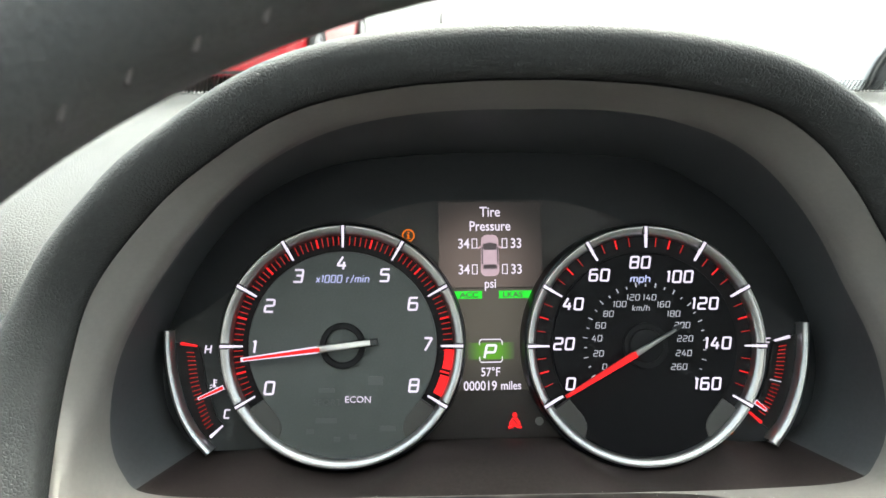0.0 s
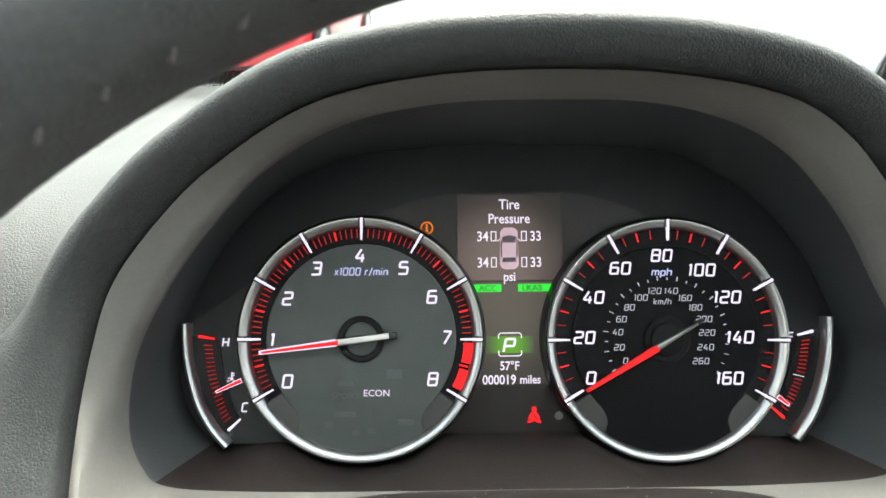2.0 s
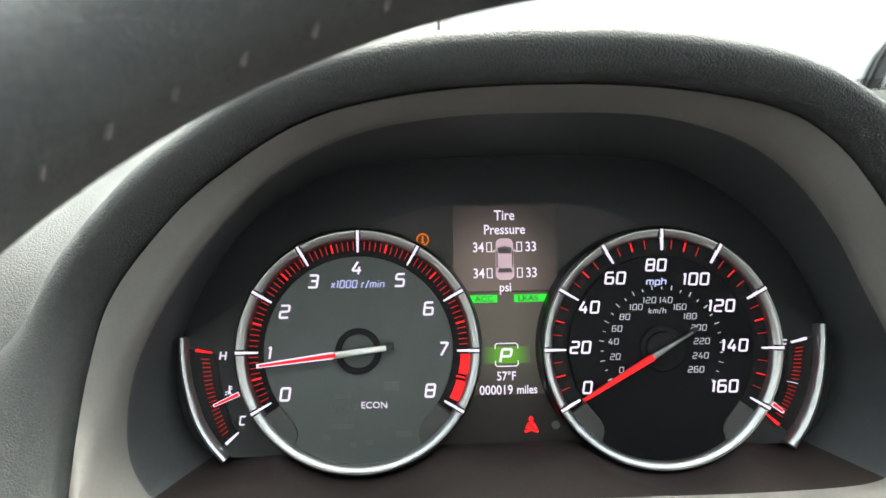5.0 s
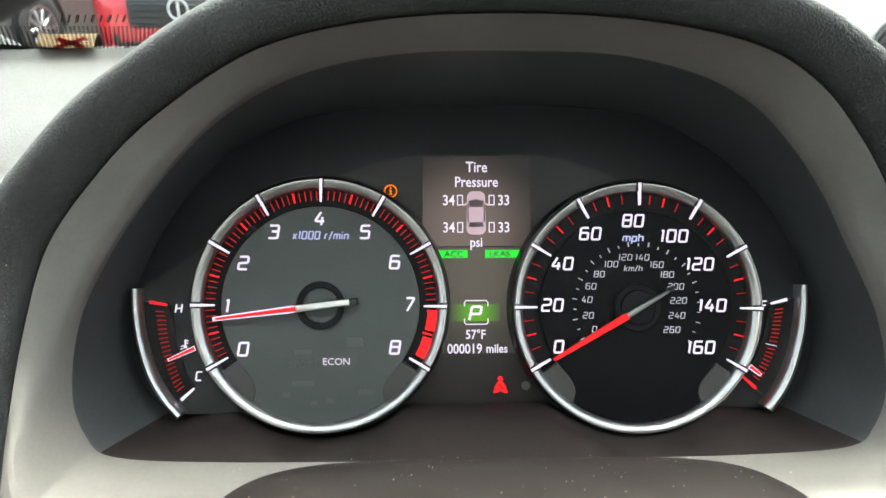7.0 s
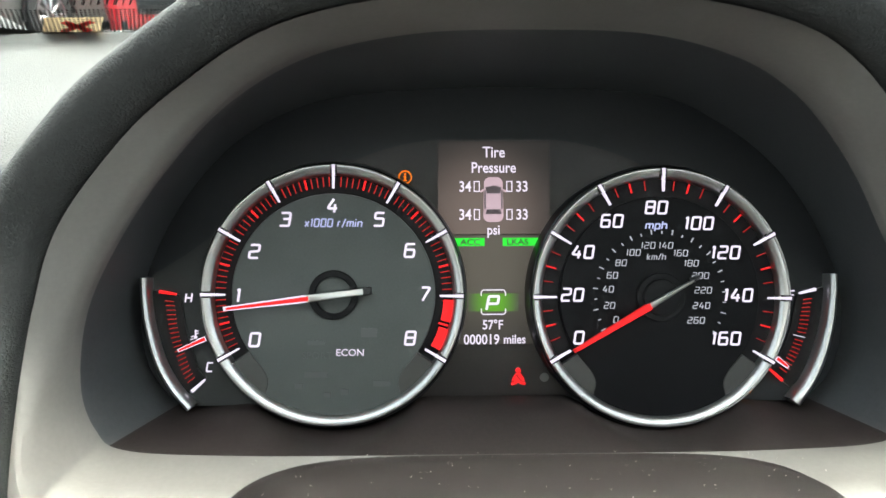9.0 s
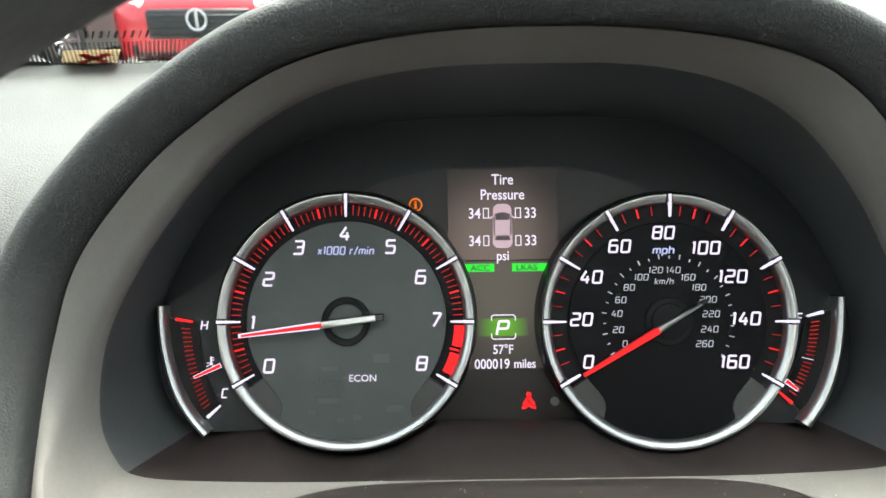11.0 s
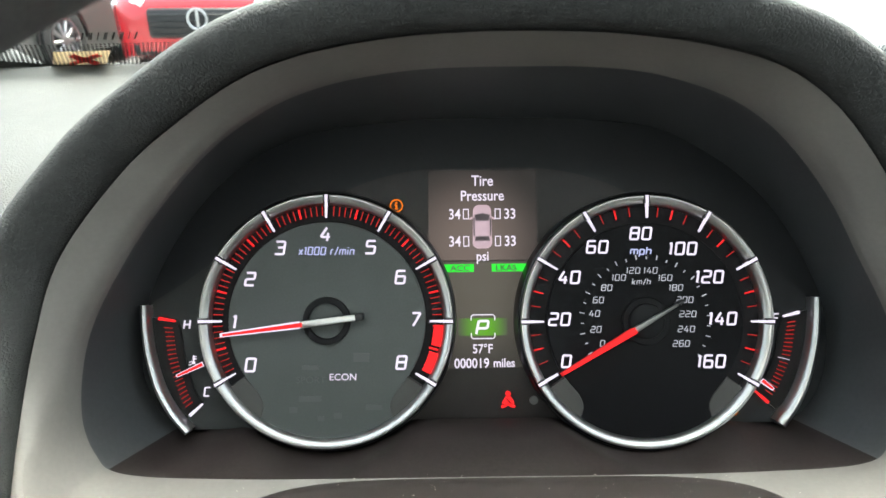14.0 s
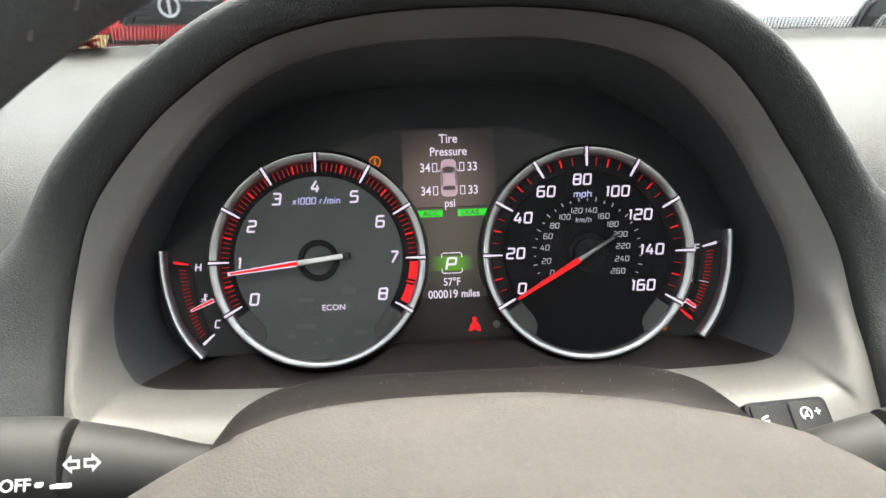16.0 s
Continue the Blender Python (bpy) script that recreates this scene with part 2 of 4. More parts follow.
def sector(cx, cz, r0, r1, a0, a1, y0, y1, steps=64, bevel=0.0):
    """A plate in the shape of a piece of a ring."""
    ang = [a0 + (a1 - a0) * i / steps for i in range(steps + 1)]
    return prism([polar(cx, cz, r1, a) for a in ang] + [polar(cx, cz, r0, a) for a in reversed(ang)], y0, y1, bevel)


def disc(cx, cz, r, y0, y1, steps=72, bevel=0.0):
    return prism([polar(cx, cz, r, 360 * i / steps) for i in range(steps)], y0, y1, bevel)


def turned(cx, cz, profile, steps=128):
    """A ring turned round the axis of a dial; profile of (r, y)."""
    return loft([[(cx + r * math.cos(2 * math.pi * i / steps), y, cz + r * math.sin(2 * math.pi * i / steps)) for i in range(steps)] for r, y in profile], closed=True)


def bar(cx, cz, r0, r1, deg, w0, w1, y0, y1, bevel=0.0):
    """A radial mark on a dial, w0 wide at r0 and w1 at r1."""
    c, s = math.cos(radians(deg)), math.sin(radians(deg))
    pts = [(r0, -w0 / 2), (r1, -w1 / 2), (r1, w1 / 2), (r0, w0 / 2)]
    return prism([(cx + r * c - o * s, cz + r * s + o * c) for r, o in pts], y0, y1, bevel)


def text_mesh(words, size, x, z, y, shear=0.0, wide=1.0, m=None, bold=0.0):
    """Words as a thin mesh on the plane of the dials, centred on (x, z)."""
    cu = bpy.data.curves.new("words", "FONT")
    cu.body, cu.size, cu.align_x, cu.align_y, cu.shear = words, size, "CENTER", "CENTER", shear
    cu.extrude, cu.offset, cu.resolution_u = 0.0001, bold, 3
    ob = new("words", cu)
    dg = bpy.context.evaluated_depsgraph_get()
    me = bpy.data.meshes.new_from_object(ob.evaluated_get(dg))
    bpy.data.objects.remove(ob)
    bpy.data.curves.remove(cu)
    xs = [v.co.x for v in me.vertices]
    ys = [v.co.y for v in me.vertices]
    me.transform(Matrix.Diagonal((wide, 1, 1, 1)) @ Matrix.Translation((-(min(xs) + max(xs)) / 2, -(min(ys) + max(ys)) / 2, 0)))
    me.transform((Matrix.Translation((x, y, z)) @ pose(0, 0, 0, 90, 0, 0)) if m is None else m)
    return me


# squared dial lettering: strokes on a unit cell, (width, paths); a path that ends where it began is closed
STROKES = {
    "0": (1.0, [[(0, 0), (1, 0), (1, 1), (0, 1), (0, 0)]]), "1": (0.30, [[(0.0, 0.86), (0.75, 1), (0.75, 0)]]),
    "2": (1.0, [[(0.02, 1), (1, 1), (1, 0.52), (0, 0.48), (0, 0), (1, 0)]]), "3": (1.0, [[(0, 1), (1, 1), (1, 0), (0, 0)], [(0.28, 0.53), (0.95, 0.53)]]),
    "4": (1.0, [[(0.55, 1.02), (0.0, 0.28), (1.05, 0.28)], [(0.78, 0.60), (0.78, -0.04)]]), "5": (1.0, [[(0.98, 1), (0.05, 1), (0.02, 0.56), (1, 0.56), (1, 0), (0, 0)]]),
    "6": (1.0, [[(0.95, 1), (0, 1), (0, 0), (1, 0), (1, 0.56), (0.06, 0.56)]]), "7": (0.92, [[(0, 1), (1, 1), (0.30, -0.04)]]),
    "8": (1.0, [[(0, 0), (1, 0), (1, 1), (0, 1), (0, 0)], [(0.05, 0.53), (0.95, 0.53)]]),
    "H": (0.95, [[(0, 0), (0, 1)], [(1, 0), (1, 1)], [(0.05, 0.5), (0.95, 0.5)]]), "C": (0.9, [[(1, 1), (0, 1), (0, 0), (1, 0)]]),
    "E": (0.85, [[(1, 1), (0, 1), (0, 0), (1, 0)], [(0.05, 0.5), (0.9, 0.5)]]), "F": (0.85, [[(1, 1), (0, 1), (0, -0.05)], [(0.05, 0.5), (0.9, 0.5)]]),
    "P": (1.0, [[(0, -0.05), (0, 1), (1, 1), (1, 0.42), (0.05, 0.42)]]), "x": (0.75, [[(0, 0), (1, 0.66)], [(0, 0.66), (1, 0)]]), "r": (0.5, [[(0, 0), (0, 0.66), (1, 0.66)]]),
    "/": (0.55, [[(0, -0.08), (1, 1.04)]]), "m": (1.35, [[(0, 0), (0, 0.66), (1, 0.66), (1, 0)], [(0.5, 0.62), (0.5, 0)]]), "i": (0.06, [[(0, 0), (0, 0.66)], [(0, 0.88), (0, 1.02)]]),
    "n": (0.85, [[(0, 0), (0, 0.66), (1, 0.66), (1, 0)]]), "p": (0.85, [[(0, -0.32), (0, 0.66), (1, 0.66), (1, 0), (0.05, 0)]]), "h": (0.85, [[(0, 0), (0, 1.02)], [(0.05, 0.66), (1, 0.66), (1, 0)]]),
    "k": (0.8, [[(0, 0), (0, 1.02)], [(1, 0.66), (0.15, 0.34), (1, 0)]]), " ": (0.3, [])}


def ribbon(path, half, radius, y):
    """A stroke of even width with rounded bends along an (x, z) path."""
    closed = path[0] == path[-1]
    pts = [Vector(p) for p in (path[:-1] if closed else path)]
    n, out = len(pts), []
    for i, p in enumerate(pts):
        if not closed and i in (0, n - 1):
            out.append(p)
            continue
        a, b = pts[i - 1] - p, pts[(i + 1) % n] - p
        r = min(radius, a.length * 0.45, b.length * 0.45)
        q0, q1 = p + a.normalized() * r, p + b.normalized() * r
        for k in range(5):
            t = k / 4
            out.append(q0 * (1 - t) ** 2 + p * 2 * t * (1 - t) + q1 * t * t)
    left, right, n = [], [], len(out)
    for i, p in enumerate(out):
        a = out[i - 1] if closed or i else p
        b = out[(i + 1) % n] if closed or i < n - 1 else p
        t = (b - a).normalized()
        d = Vector((-t.y, t.x)) * half
        left.append(p + d)
        right.append(p - d)
    bm = bmesh.new()
    rings = [[bm.verts.new((q.x, y + dy, q.y)) for q in side] for side, dy in ((left, 0.0002), (left, 0), (right, 0), (right, 0.0002))]
    for a, b in zip(rings, rings[1:]):
        for i in range(n if closed else n - 1):
            j = (i + 1) % n
            bm.faces.new((a[i], a[j], b[j], b[i]))
    bmesh.ops.recalc_face_normals(bm, faces=bm.faces)
    return bm


def lettering(words, height, x, z, y, wide=0.62, gap=0.30, weight=0.155, shear=0.14):
    """One mesh for each sign of a word in the dials' squared italic, centred on (x, z)."""
    cell, half = height * wide, height * weight / 2
    height = height - 2 * half
    widths = [STROKES[w][0] * cell for w in words]
    run = sum(widths) + gap * height * (len(words) - 1)
    at, signs = x - run / 2, []
    for sign, w in zip(words, widths):
        strokes = []
        for k, path in enumerate(STROKES[sign][1]):
            pts = [(at + px * w + (pz - 0.5) * height * shear, z + (pz - 0.5) * height) for px, pz in path]
            strokes.append(ribbon(pts, half, height * 0.13, y - 0.00003 * k))
        if strokes:
            signs.append(merge(strokes))
        at += w + gap * height
    return signs


def merge(items):
    """Several small bmeshes of one piece joined into one."""
    out = bmesh.new()
    for b in items:
        me = bpy.data.meshes.new("joined")
        b.to_mesh(me)
        b.free()
        out.from_mesh(me)
        bpy.data.meshes.remove(me)
    return out


# ---- dashboard ----
# groove between the padded visor and the bezel, from the lower left over the top to the lower right
GROOVE = [(-0.160, -0.070, -0.110), (-0.163, -0.062, -0.060), (-0.164, -0.055, -0.030), (-0.160, -0.053, 0.000), (-0.1515, -0.0545, 0.026),
          (-0.1312, -0.0610, 0.0500), (-0.1095, -0.0685, 0.0672), (-0.0755, -0.0795, 0.0845), (-0.036, -0.0875, 0.0912), (0.010, -0.090, 0.0925),
          (0.050, -0.088, 0.0905), (0.085, -0.0805, 0.0855), (0.1075, -0.0730, 0.0755), (0.1245, -0.0665, 0.0600), (0.1380, -0.0605, 0.0430),
          (0.149, -0.056, 0.028), (0.163, -0.054, 0.000), (0.169, -0.055, -0.030), (0.172, -0.062, -0.060), (0.174, -0.070, -0.110)]
GROOVE_LOW = [(0.12, -0.082, -0.125), (0.06, -0.084, -0.125), (0.005, -0.085, -0.125), (-0.05, -0.084, -0.125), (-0.11, -0.082, -0.125)]
# inner edge of the bezel's flat band
BAND = [(-0.140, -0.034, -0.0545), (-0.151, -0.033, -0.047), (-0.156, -0.033, -0.030), (-0.152, -0.034, -0.002), (-0.137, -0.037, 0.026),
        (-0.117, -0.044, 0.050), (-0.094, -0.052, 0.070), (-0.066, -0.058, 0.084), (-0.032, -0.062, 0.0905), (0.008, -0.062, 0.092),
        (0.046, -0.062, 0.0905), (0.076, -0.058, 0.084), (0.097, -0.0525, 0.0745), (0.114, -0.046, 0.0605), (0.128, -0.040, 0.044),
        (0.138, -0.036, 0.027), (0.152, -0.034, -0.002), (0.157, -0.033, -0.030), (0.152, -0.033, -0.047), (0.141, -0.034, -0.0545)]
BAND_LOW = [(0.10, -0.034, -0.0568), (0.05, -0.034, -0.0573), (0.0, -0.034, -0.0573), (-0.05, -0.034, -0.0573), (-0.10, -0.034, -0.0568)]
# back edge of the recess, round the dial plate
BACK = [(-0.128, 0.013, -0.047), (-0.142, 0.013, -0.040), (-0.150, 0.013, -0.022), (-0.150, 0.013, 0.002), (-0.140, 0.013, 0.028),
        (-0.124, 0.013, 0.052), (-0.104, 0.013, 0.070), (-0.075, 0.013, 0.083), (-0.035, 0.013, 0.088), (0.006, 0.013, 0.089),
        (0.045, 0.013, 0.088), (0.077, 0.013, 0.084), (0.098, 0.013, 0.074), (0.115, 0.013, 0.062), (0.130, 0.013, 0.046),
        (0.142, 0.013, 0.026), (0.151, 0.013, 0.002), (0.151, 0.013, -0.022), (0.143, 0.013, -0.040), (0.129, 0.013, -0.047)]
BACK_LOW = [(0.10, -0.006, -0.0445), (0.05, -0.010, -0.0435), (0.0, -0.010, -0.0435), (-0.05, -0.010, -0.0435), (-0.10, -0.006, -0.0445)]


def outward(loop):
    """Directions square to an arch, in the plane of the dials."""
    out = []
    for i in range(len(loop)):
        t = Vector(loop[min(i + 1, len(loop) - 1)]) - Vector(loop[max(i - 1, 0)])
        out.append(Vector((-t.z, 0, t.x)).normalized())
    return out


groove = control_curve(GROOVE)
normals = outward(groove)


dashboard = thing("dashboard", "dark grained dashboard with a padded visor over the instruments", "dashboard")
# sections of the padded lip (out from the groove, ahead): at the flanks, over the top, and flat low down beside the bezel
SIDE = [(0.0012, 0.012), (0.0008, 0.002), (0.0025, -0.0015), (0.0055, -0.0048), (0.0090, -0.0082), (0.0120, -0.0105), (0.0148, -0.0110), (0.0172, -0.0095),
        (0.0195, -0.0060), (0.0218, -0.0005), (0.0245, 0.007), (0.0285, 0.025), (0.0335, 0.060)]
OVER = [(0.0012, 0.012), (0.0008, 0.002), (0.0022, -0.0015), (0.0050, -0.0045), (0.0080, -0.0072), (0.0105, -0.0088), (0.0128, -0.0090), (0.0148, -0.0075),
        (0.0168, -0.0042), (0.0190, 0.001), (0.0215, 0.008), (0.0255, 0.024), (0.0310, 0.062)]
FLAT = [(0.0012, 0.012), (0.0004, 0.002), (0.0012, -0.0030), (0.0028, -0.0052), (0.0060, -0.0060), (0.0110, -0.0062), (0.0170, -0.0062), (0.0240, -0.0060),
        (0.0310, -0.0056), (0.0380, -0.0048), (0.0460, -0.0030), (0.0540, 0.002), (0.0600, 0.030)]


def eased(v):
    v = min(max(v, 0), 1)
    return v * v * (3 - 2 * v)


rows = []
for (o1, a1), (o2, a2), (o3, a3) in zip(SIDE, OVER, FLAT):
    row = []
    for p, n in zip(groove, normals):
        k, low = eased((n.z - 0.55) / 0.45), eased((0.026 - p.z) / 0.056)
        o, a = o1 + (o2 - o1) * k, a1 + (a2 - a1) * k
        row.append(p + n * (o + (o3 - o) * low) + Vector((0, a + (a3 - a) * low, 0.12 * max(0, a1 - 0.04))))
    rows.append(row)
for back, rise in ((0.04, 0.010), (0.12, 0.030), (0.22, 0.052)):
    rows.append([p + Vector((0, back, rise)) for p in rows[12]])
visor = loft(rows, flip=True)
part("visor", visor, LEATHER, dashboard, "dark grained padded visor with a rounded lip")

# dash pad beside and behind the visor, swept from door to door
PROFILE = [(0.190, 0.152), (0.186, 0.1630), (0.181, 0.1675), (0.172, 0.1675), (0.160, 0.1605), (0.150, 0.1520), (0.10, 0.126), (0.05, 0.099), (0.01, 0.079), (-0.018, 0.062), (-0.034, 0.047),
           (-0.043, 0.032), (-0.048, 0.014), (-0.051, -0.01), (-0.053, -0.05), (-0.055, -0.10), (-0.05, -0.20), (-0.03, -0.32), (0.05, -0.42)]
prof = [(p.x, p.y) for p in spline([(a, b, 0) for a, b in PROFILE], 60)]


def pad(x0, x1, n, cut=None):
    loops = []
    for i in range(n + 1):
        x = x0 + (x1 - x0) * i / n
        loops.append([(x, y - 0.044 * (x / 0.7) ** 2, z - 0.032 * (x / 0.7) ** 2) for y, z in prof if cut is None or y > cut])
    return loft(loops)


part("pad", pad(-0.72, -0.172, 30), LEATHER, dashboard)
part("pad", pad(0.180, 0.78, 30), LEATHER, dashboard)
part("pad", pad(-0.172, 0.180, 20, cut=0.03), LEATHER, dashboard)

# bezel: flat band round the recess, lower panel, and the shroud wall to the dial plate, darkened in its colour for
# shade
g_loop = control_curve([(p[0], p[1] + 0.003, p[2]) for p in GROOVE] + GROOVE_LOW, True)
b_loop = control_curve(BAND + BAND_LOW, True)
k_loop = control_curve(BACK + BACK_LOW, True)


def scooped(loop, radius):
    """The floor under the dials, hollowed round their rings."""
    out = []
    for p in loop:
        z = p.z
        for cx in (-0.0676, 0.0668):
            if abs(p.x - cx) < radius and z < -0.03:
                z = min(z, -math.sqrt(radius ** 2 - (p.x - cx) ** 2))
        out.append(Vector((p.x, p.y, z)))
    return out


sections = []
for g, b, k in zip(g_loop, b_loop, k_loop):
    low = min(max((-0.008 - b.z) / 0.042, 0), 1)
    low = low * low * (3 - 2 * low)
    mid = g.lerp(b, 0.5)
    mid.y = g.y + (b.y - g.y) * 0.38
    panel_pt = Vector((b.x + (g.x - b.x) * 0.42, -0.060, b.z - 0.0125))
    mid = mid.lerp(panel_pt, low)
    near = b.lerp(mid, 0.32) + Vector((0, -0.0022, 0))
    sections.append(spline([g, mid, near, b + (near - b) * 0.12, b], 13))
shoulder = [b.lerp(k, 0.10) for b, k in zip(b_loop, k_loop)]
roll = [b.lerp(k, 0.035) + (sec[11] - b) * 0.05 for b, k, sec in zip(b_loop, k_loop, sections)]
bezel = part("bezel", loft([[sec[q] for sec in sections] for q in range(13)] + [roll, shoulder], closed=True), PLASTIC, dashboard, "satin taupe plastic bezel round the instruments")
wall1 = scooped([b.lerp(k, 0.45) for b, k in zip(b_loop, k_loop)], 0.0566)
k_loop = scooped(k_loop, 0.0560)
walls = [shoulder, wall1, scooped([w.lerp(k, 0.6) for w, k in zip(wall1, k_loop)], 0.0562), k_loop, [k + Vector((0, 0.02, 0)) if k.y < 0.012 else k + Vector((0, 0.001, 0)) for k in k_loop]]
cut = 19 * 12 - 4  # where the floor begins, behind the lower right corner
part("shroud", loft([w[4:cut + 1] for w in walls]), SHROUD, dashboard, "matt recess wall, shade put into its dark colour")
# cut from the shroud only to carry the darker, shaded colour
part("shroud_floor", loft([w[cut:] + w[:5] for w in walls]), FLOOR_SHADE, dashboard, "recess floor under the dials, shade put into its dark brown")

# ---- instrument cluster ----
cluster = thing("instrument_cluster", "lit car instrument cluster with two chrome-ringed dials and a centre display", "instrument cluster")
part("back_plate", prism([(p.x, p.z) for p in k_loop[:20 * 12 - 12]], 0.0130, 0.020), BACKPLATE, cluster, smooth=False)
panel_top = spline([(-0.070, 0, 0.050), (-0.061, 0, 0.0565), (-0.045, 0, 0.0625), (-0.026, 0, 0.0660), (0.0, 0, 0.0665), (0.026, 0, 0.0660), (0.045, 0, 0.0625), (0.061, 0, 0.0565), (0.070, 0, 0.050)], 40)
part("centre_panel", prism([(0.070, -0.044), (-0.070, -0.044)] + [(p.x, p.z) for p in panel_top], 0.0118, 0.0130), PANEL, cluster, "smoked dark centre panel", smooth=False)
ARCS = {-1: [(-0.0768, 0.0080), (-0.0765, -0.0010), (-0.0748, -0.0130), (-0.0708, -0.0270), (-0.0650, -0.0375), (-0.0583, -0.0455)],
        1: [(-0.0738, 0.0080), (-0.0736, -0.0010), (-0.0722, -0.0130), (-0.0688, -0.0260), (-0.0640, -0.0365), (-0.0576, -0.0455)]}
TX, SX, R = -0.0676, 0.0668, 0.0530


for side, cx in ((-1, TX), (1, SX)):
    arc = [(cx + side * -p.x, p.z) for p in spline([(x, 0, z) for x, z in ARCS[side]], 30)]
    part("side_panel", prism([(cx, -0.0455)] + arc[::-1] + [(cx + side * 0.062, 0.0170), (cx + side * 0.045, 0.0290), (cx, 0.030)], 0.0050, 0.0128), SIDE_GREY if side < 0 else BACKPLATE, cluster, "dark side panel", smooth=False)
    loops = []
    for k, (off, y) in enumerate(((0.0014, 0.011), (0.0014, 0.001), (0.0008, -0.0012), (0, -0.0018), (-0.0008, -0.0012), (-0.0014, 0.001), (-0.0014, 0.011))):
        loop = []
        for i, (x, z) in enumerate(arc):
            a, b = arc[max(i - 1, 0)], arc[min(i + 1, len(arc) - 1)]
            tx, tz = b[0] - a[0], b[1] - a[1]
            ln = math.hypot(tx, tz)
            w = off * (1.25 + (0.25 if side < 0 else 0.75) * i / len(arc))
            loop.append((x - tz / ln * w * side, y, z + tx / ln * w * side))
        loops.append(loop)
    part("chrome_arc", loft(loops, flip=side > 0), CHROME, cluster, "curved satin chrome strip")


def dial(name, cx, grey, label):
    """A dial's face with its dark scale band, lower corner pieces and chrome ring."""
    face = part(name, disc(cx, 0, 0.0500, 0.0022, 0.012), DIAL_REFLECTED if grey else DIAL_BLACK, cluster, label, smooth=False)
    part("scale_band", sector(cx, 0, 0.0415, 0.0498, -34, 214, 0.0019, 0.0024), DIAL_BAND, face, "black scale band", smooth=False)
    part("centre_face", disc(cx, 0, 0.0417, 0.0, 0.0024, bevel=0.0004), DIAL_REFLECTED if grey else DIAL_BLACK, face, smooth=False)
    part("lower_face", sector(cx, 0, 0.0410, 0.0496, 222, 318, 0.0, 0.0024), DIAL_REFLECTED if grey else DIAL_BLACK, face, smooth=False)
    for sgn in (-1, 1):
        rim_side = [polar(cx, 0, 0.0496, 270 + sgn * (34 + 21.5 * i / 10)) for i in range(11)]
        curve = [polar(cx, 0, p.x, 270 + sgn * p.y) for p in spline([(0.0417, 55.5, 0), (0.0416, 48, 0), (0.0421, 42, 0), (0.0445, 36.5, 0), (0.0496, 34, 0)], 12)]
        part("corner_piece", prism(rim_side + curve[:-1], -0.0005, 0.0024, 0.0003), WEDGE, face, "grey corner piece", smooth=False)
    part("ring_cup", turned(cx, 0, [(0.0548, 0.0130), (0.0548, 0.0005), (0.0541, -0.0012), (0.0531, -0.0016)]), BLACK, face, "gloss black outer cup")
    part("chrome_ring", turned(cx, 0, [(0.0532, 0.0000), (0.0532, -0.0030), (0.0528, -0.0036), (0.0523, -0.0036), (0.0521, -0.0032), (0.0517, -0.0031), (0.0508, -0.0026), (0.0499, -0.0018), (0.0493, -0.0008), (0.0491, 0.0024)]), CHROME, face, "satin chrome ring")
    part("hub_ring", turned(cx, 0, [(0.0101, 0.0002), (0.0101, -0.0014), (0.0098, -0.0017), (0.0077, -0.0017), (0.0074, -0.0014), (0.0074, 0.0002)], 64), DIAL_BAND, face, "black hub ring")
    return face


def needle(face, cx, deg, tip, tail, red_from, silver):
    """A tapered pointer with a lit red core."""
    white = silver == SILVER
    n = part("needle", bar(cx, 0, -tail, red_from + 0.002, deg, 0.0026 if white else 0.0008, 0.0030 if white else 0.0028, -0.0058, -0.0042, 0.0005), SILVER if white else PEWTER, face, "silver pointer with a red core")
    part("needle_edge", bar(cx, 0, red_from, tip, deg, 0.0031 if white else 0.0030, 0.0017 if white else 0.0014, -0.0058, -0.0042, 0.0003), WHITE_LIT if white else RED_DIM, face, smooth=False)
    part("needle_core", bar(cx, 0, red_from - 0.001, tip - 0.0012, deg, 0.0018 if white else 0.0027, 0.0009 if white else 0.0012, -0.0063, -0.0057, 0.0002), RED_LIT, face, "lit red core", smooth=False)
    part("needle_boss", bar(cx, 0, -tail - 0.0004, -tail + 0.003, deg, 0.0027 if white else 0.0009, 0.0028 if white else 0.0014, -0.0060, -0.0012, 0.0004), GRILLE, face)
    return n


def seated(face, cx, dx, dz):
    """The dials sit very slightly turned in their plate."""
    face.matrix_local = Matrix.Translation((cx + dx, 0, dz)) @ Matrix.Rotation(radians(0.66), 4, "Y") @ Matrix.Translation((-cx, 0, 0))


MM = 0.2344e-3
tacho = dial("tachometer", TX, True, "tachometer face greyed by a painted-in reflection, white numerals and red scale")
for k in range(9):
    part("major_tick", bar(TX, 0, 0.0434, 0.0531, 210 - 30 * k, 0.0007, 0.0013, -0.0044, -0.0026, 0.0002), WHITE_LIT, tacho)
    part("tick_notch", bar(TX, 0, 0.0496, 0.0531, 210 - 30 * k, 0.0026, 0.0026, -0.0037, -0.0020), GRILLE, tacho)
for k in range(81):
    if k % 10 and not (k > 71 and k != 75):
        half = k % 5 == 0
        part("half_tick" if half else "minor_tick", bar(TX, 0, 0.0446, 0.0487, 210 - 3 * k, 0.00075 if half else 0.00034, 0.00075 if half else 0.00034, 0.0012, 0.0020), RED_LIT if half else RED_DIM, tacho, smooth=False)
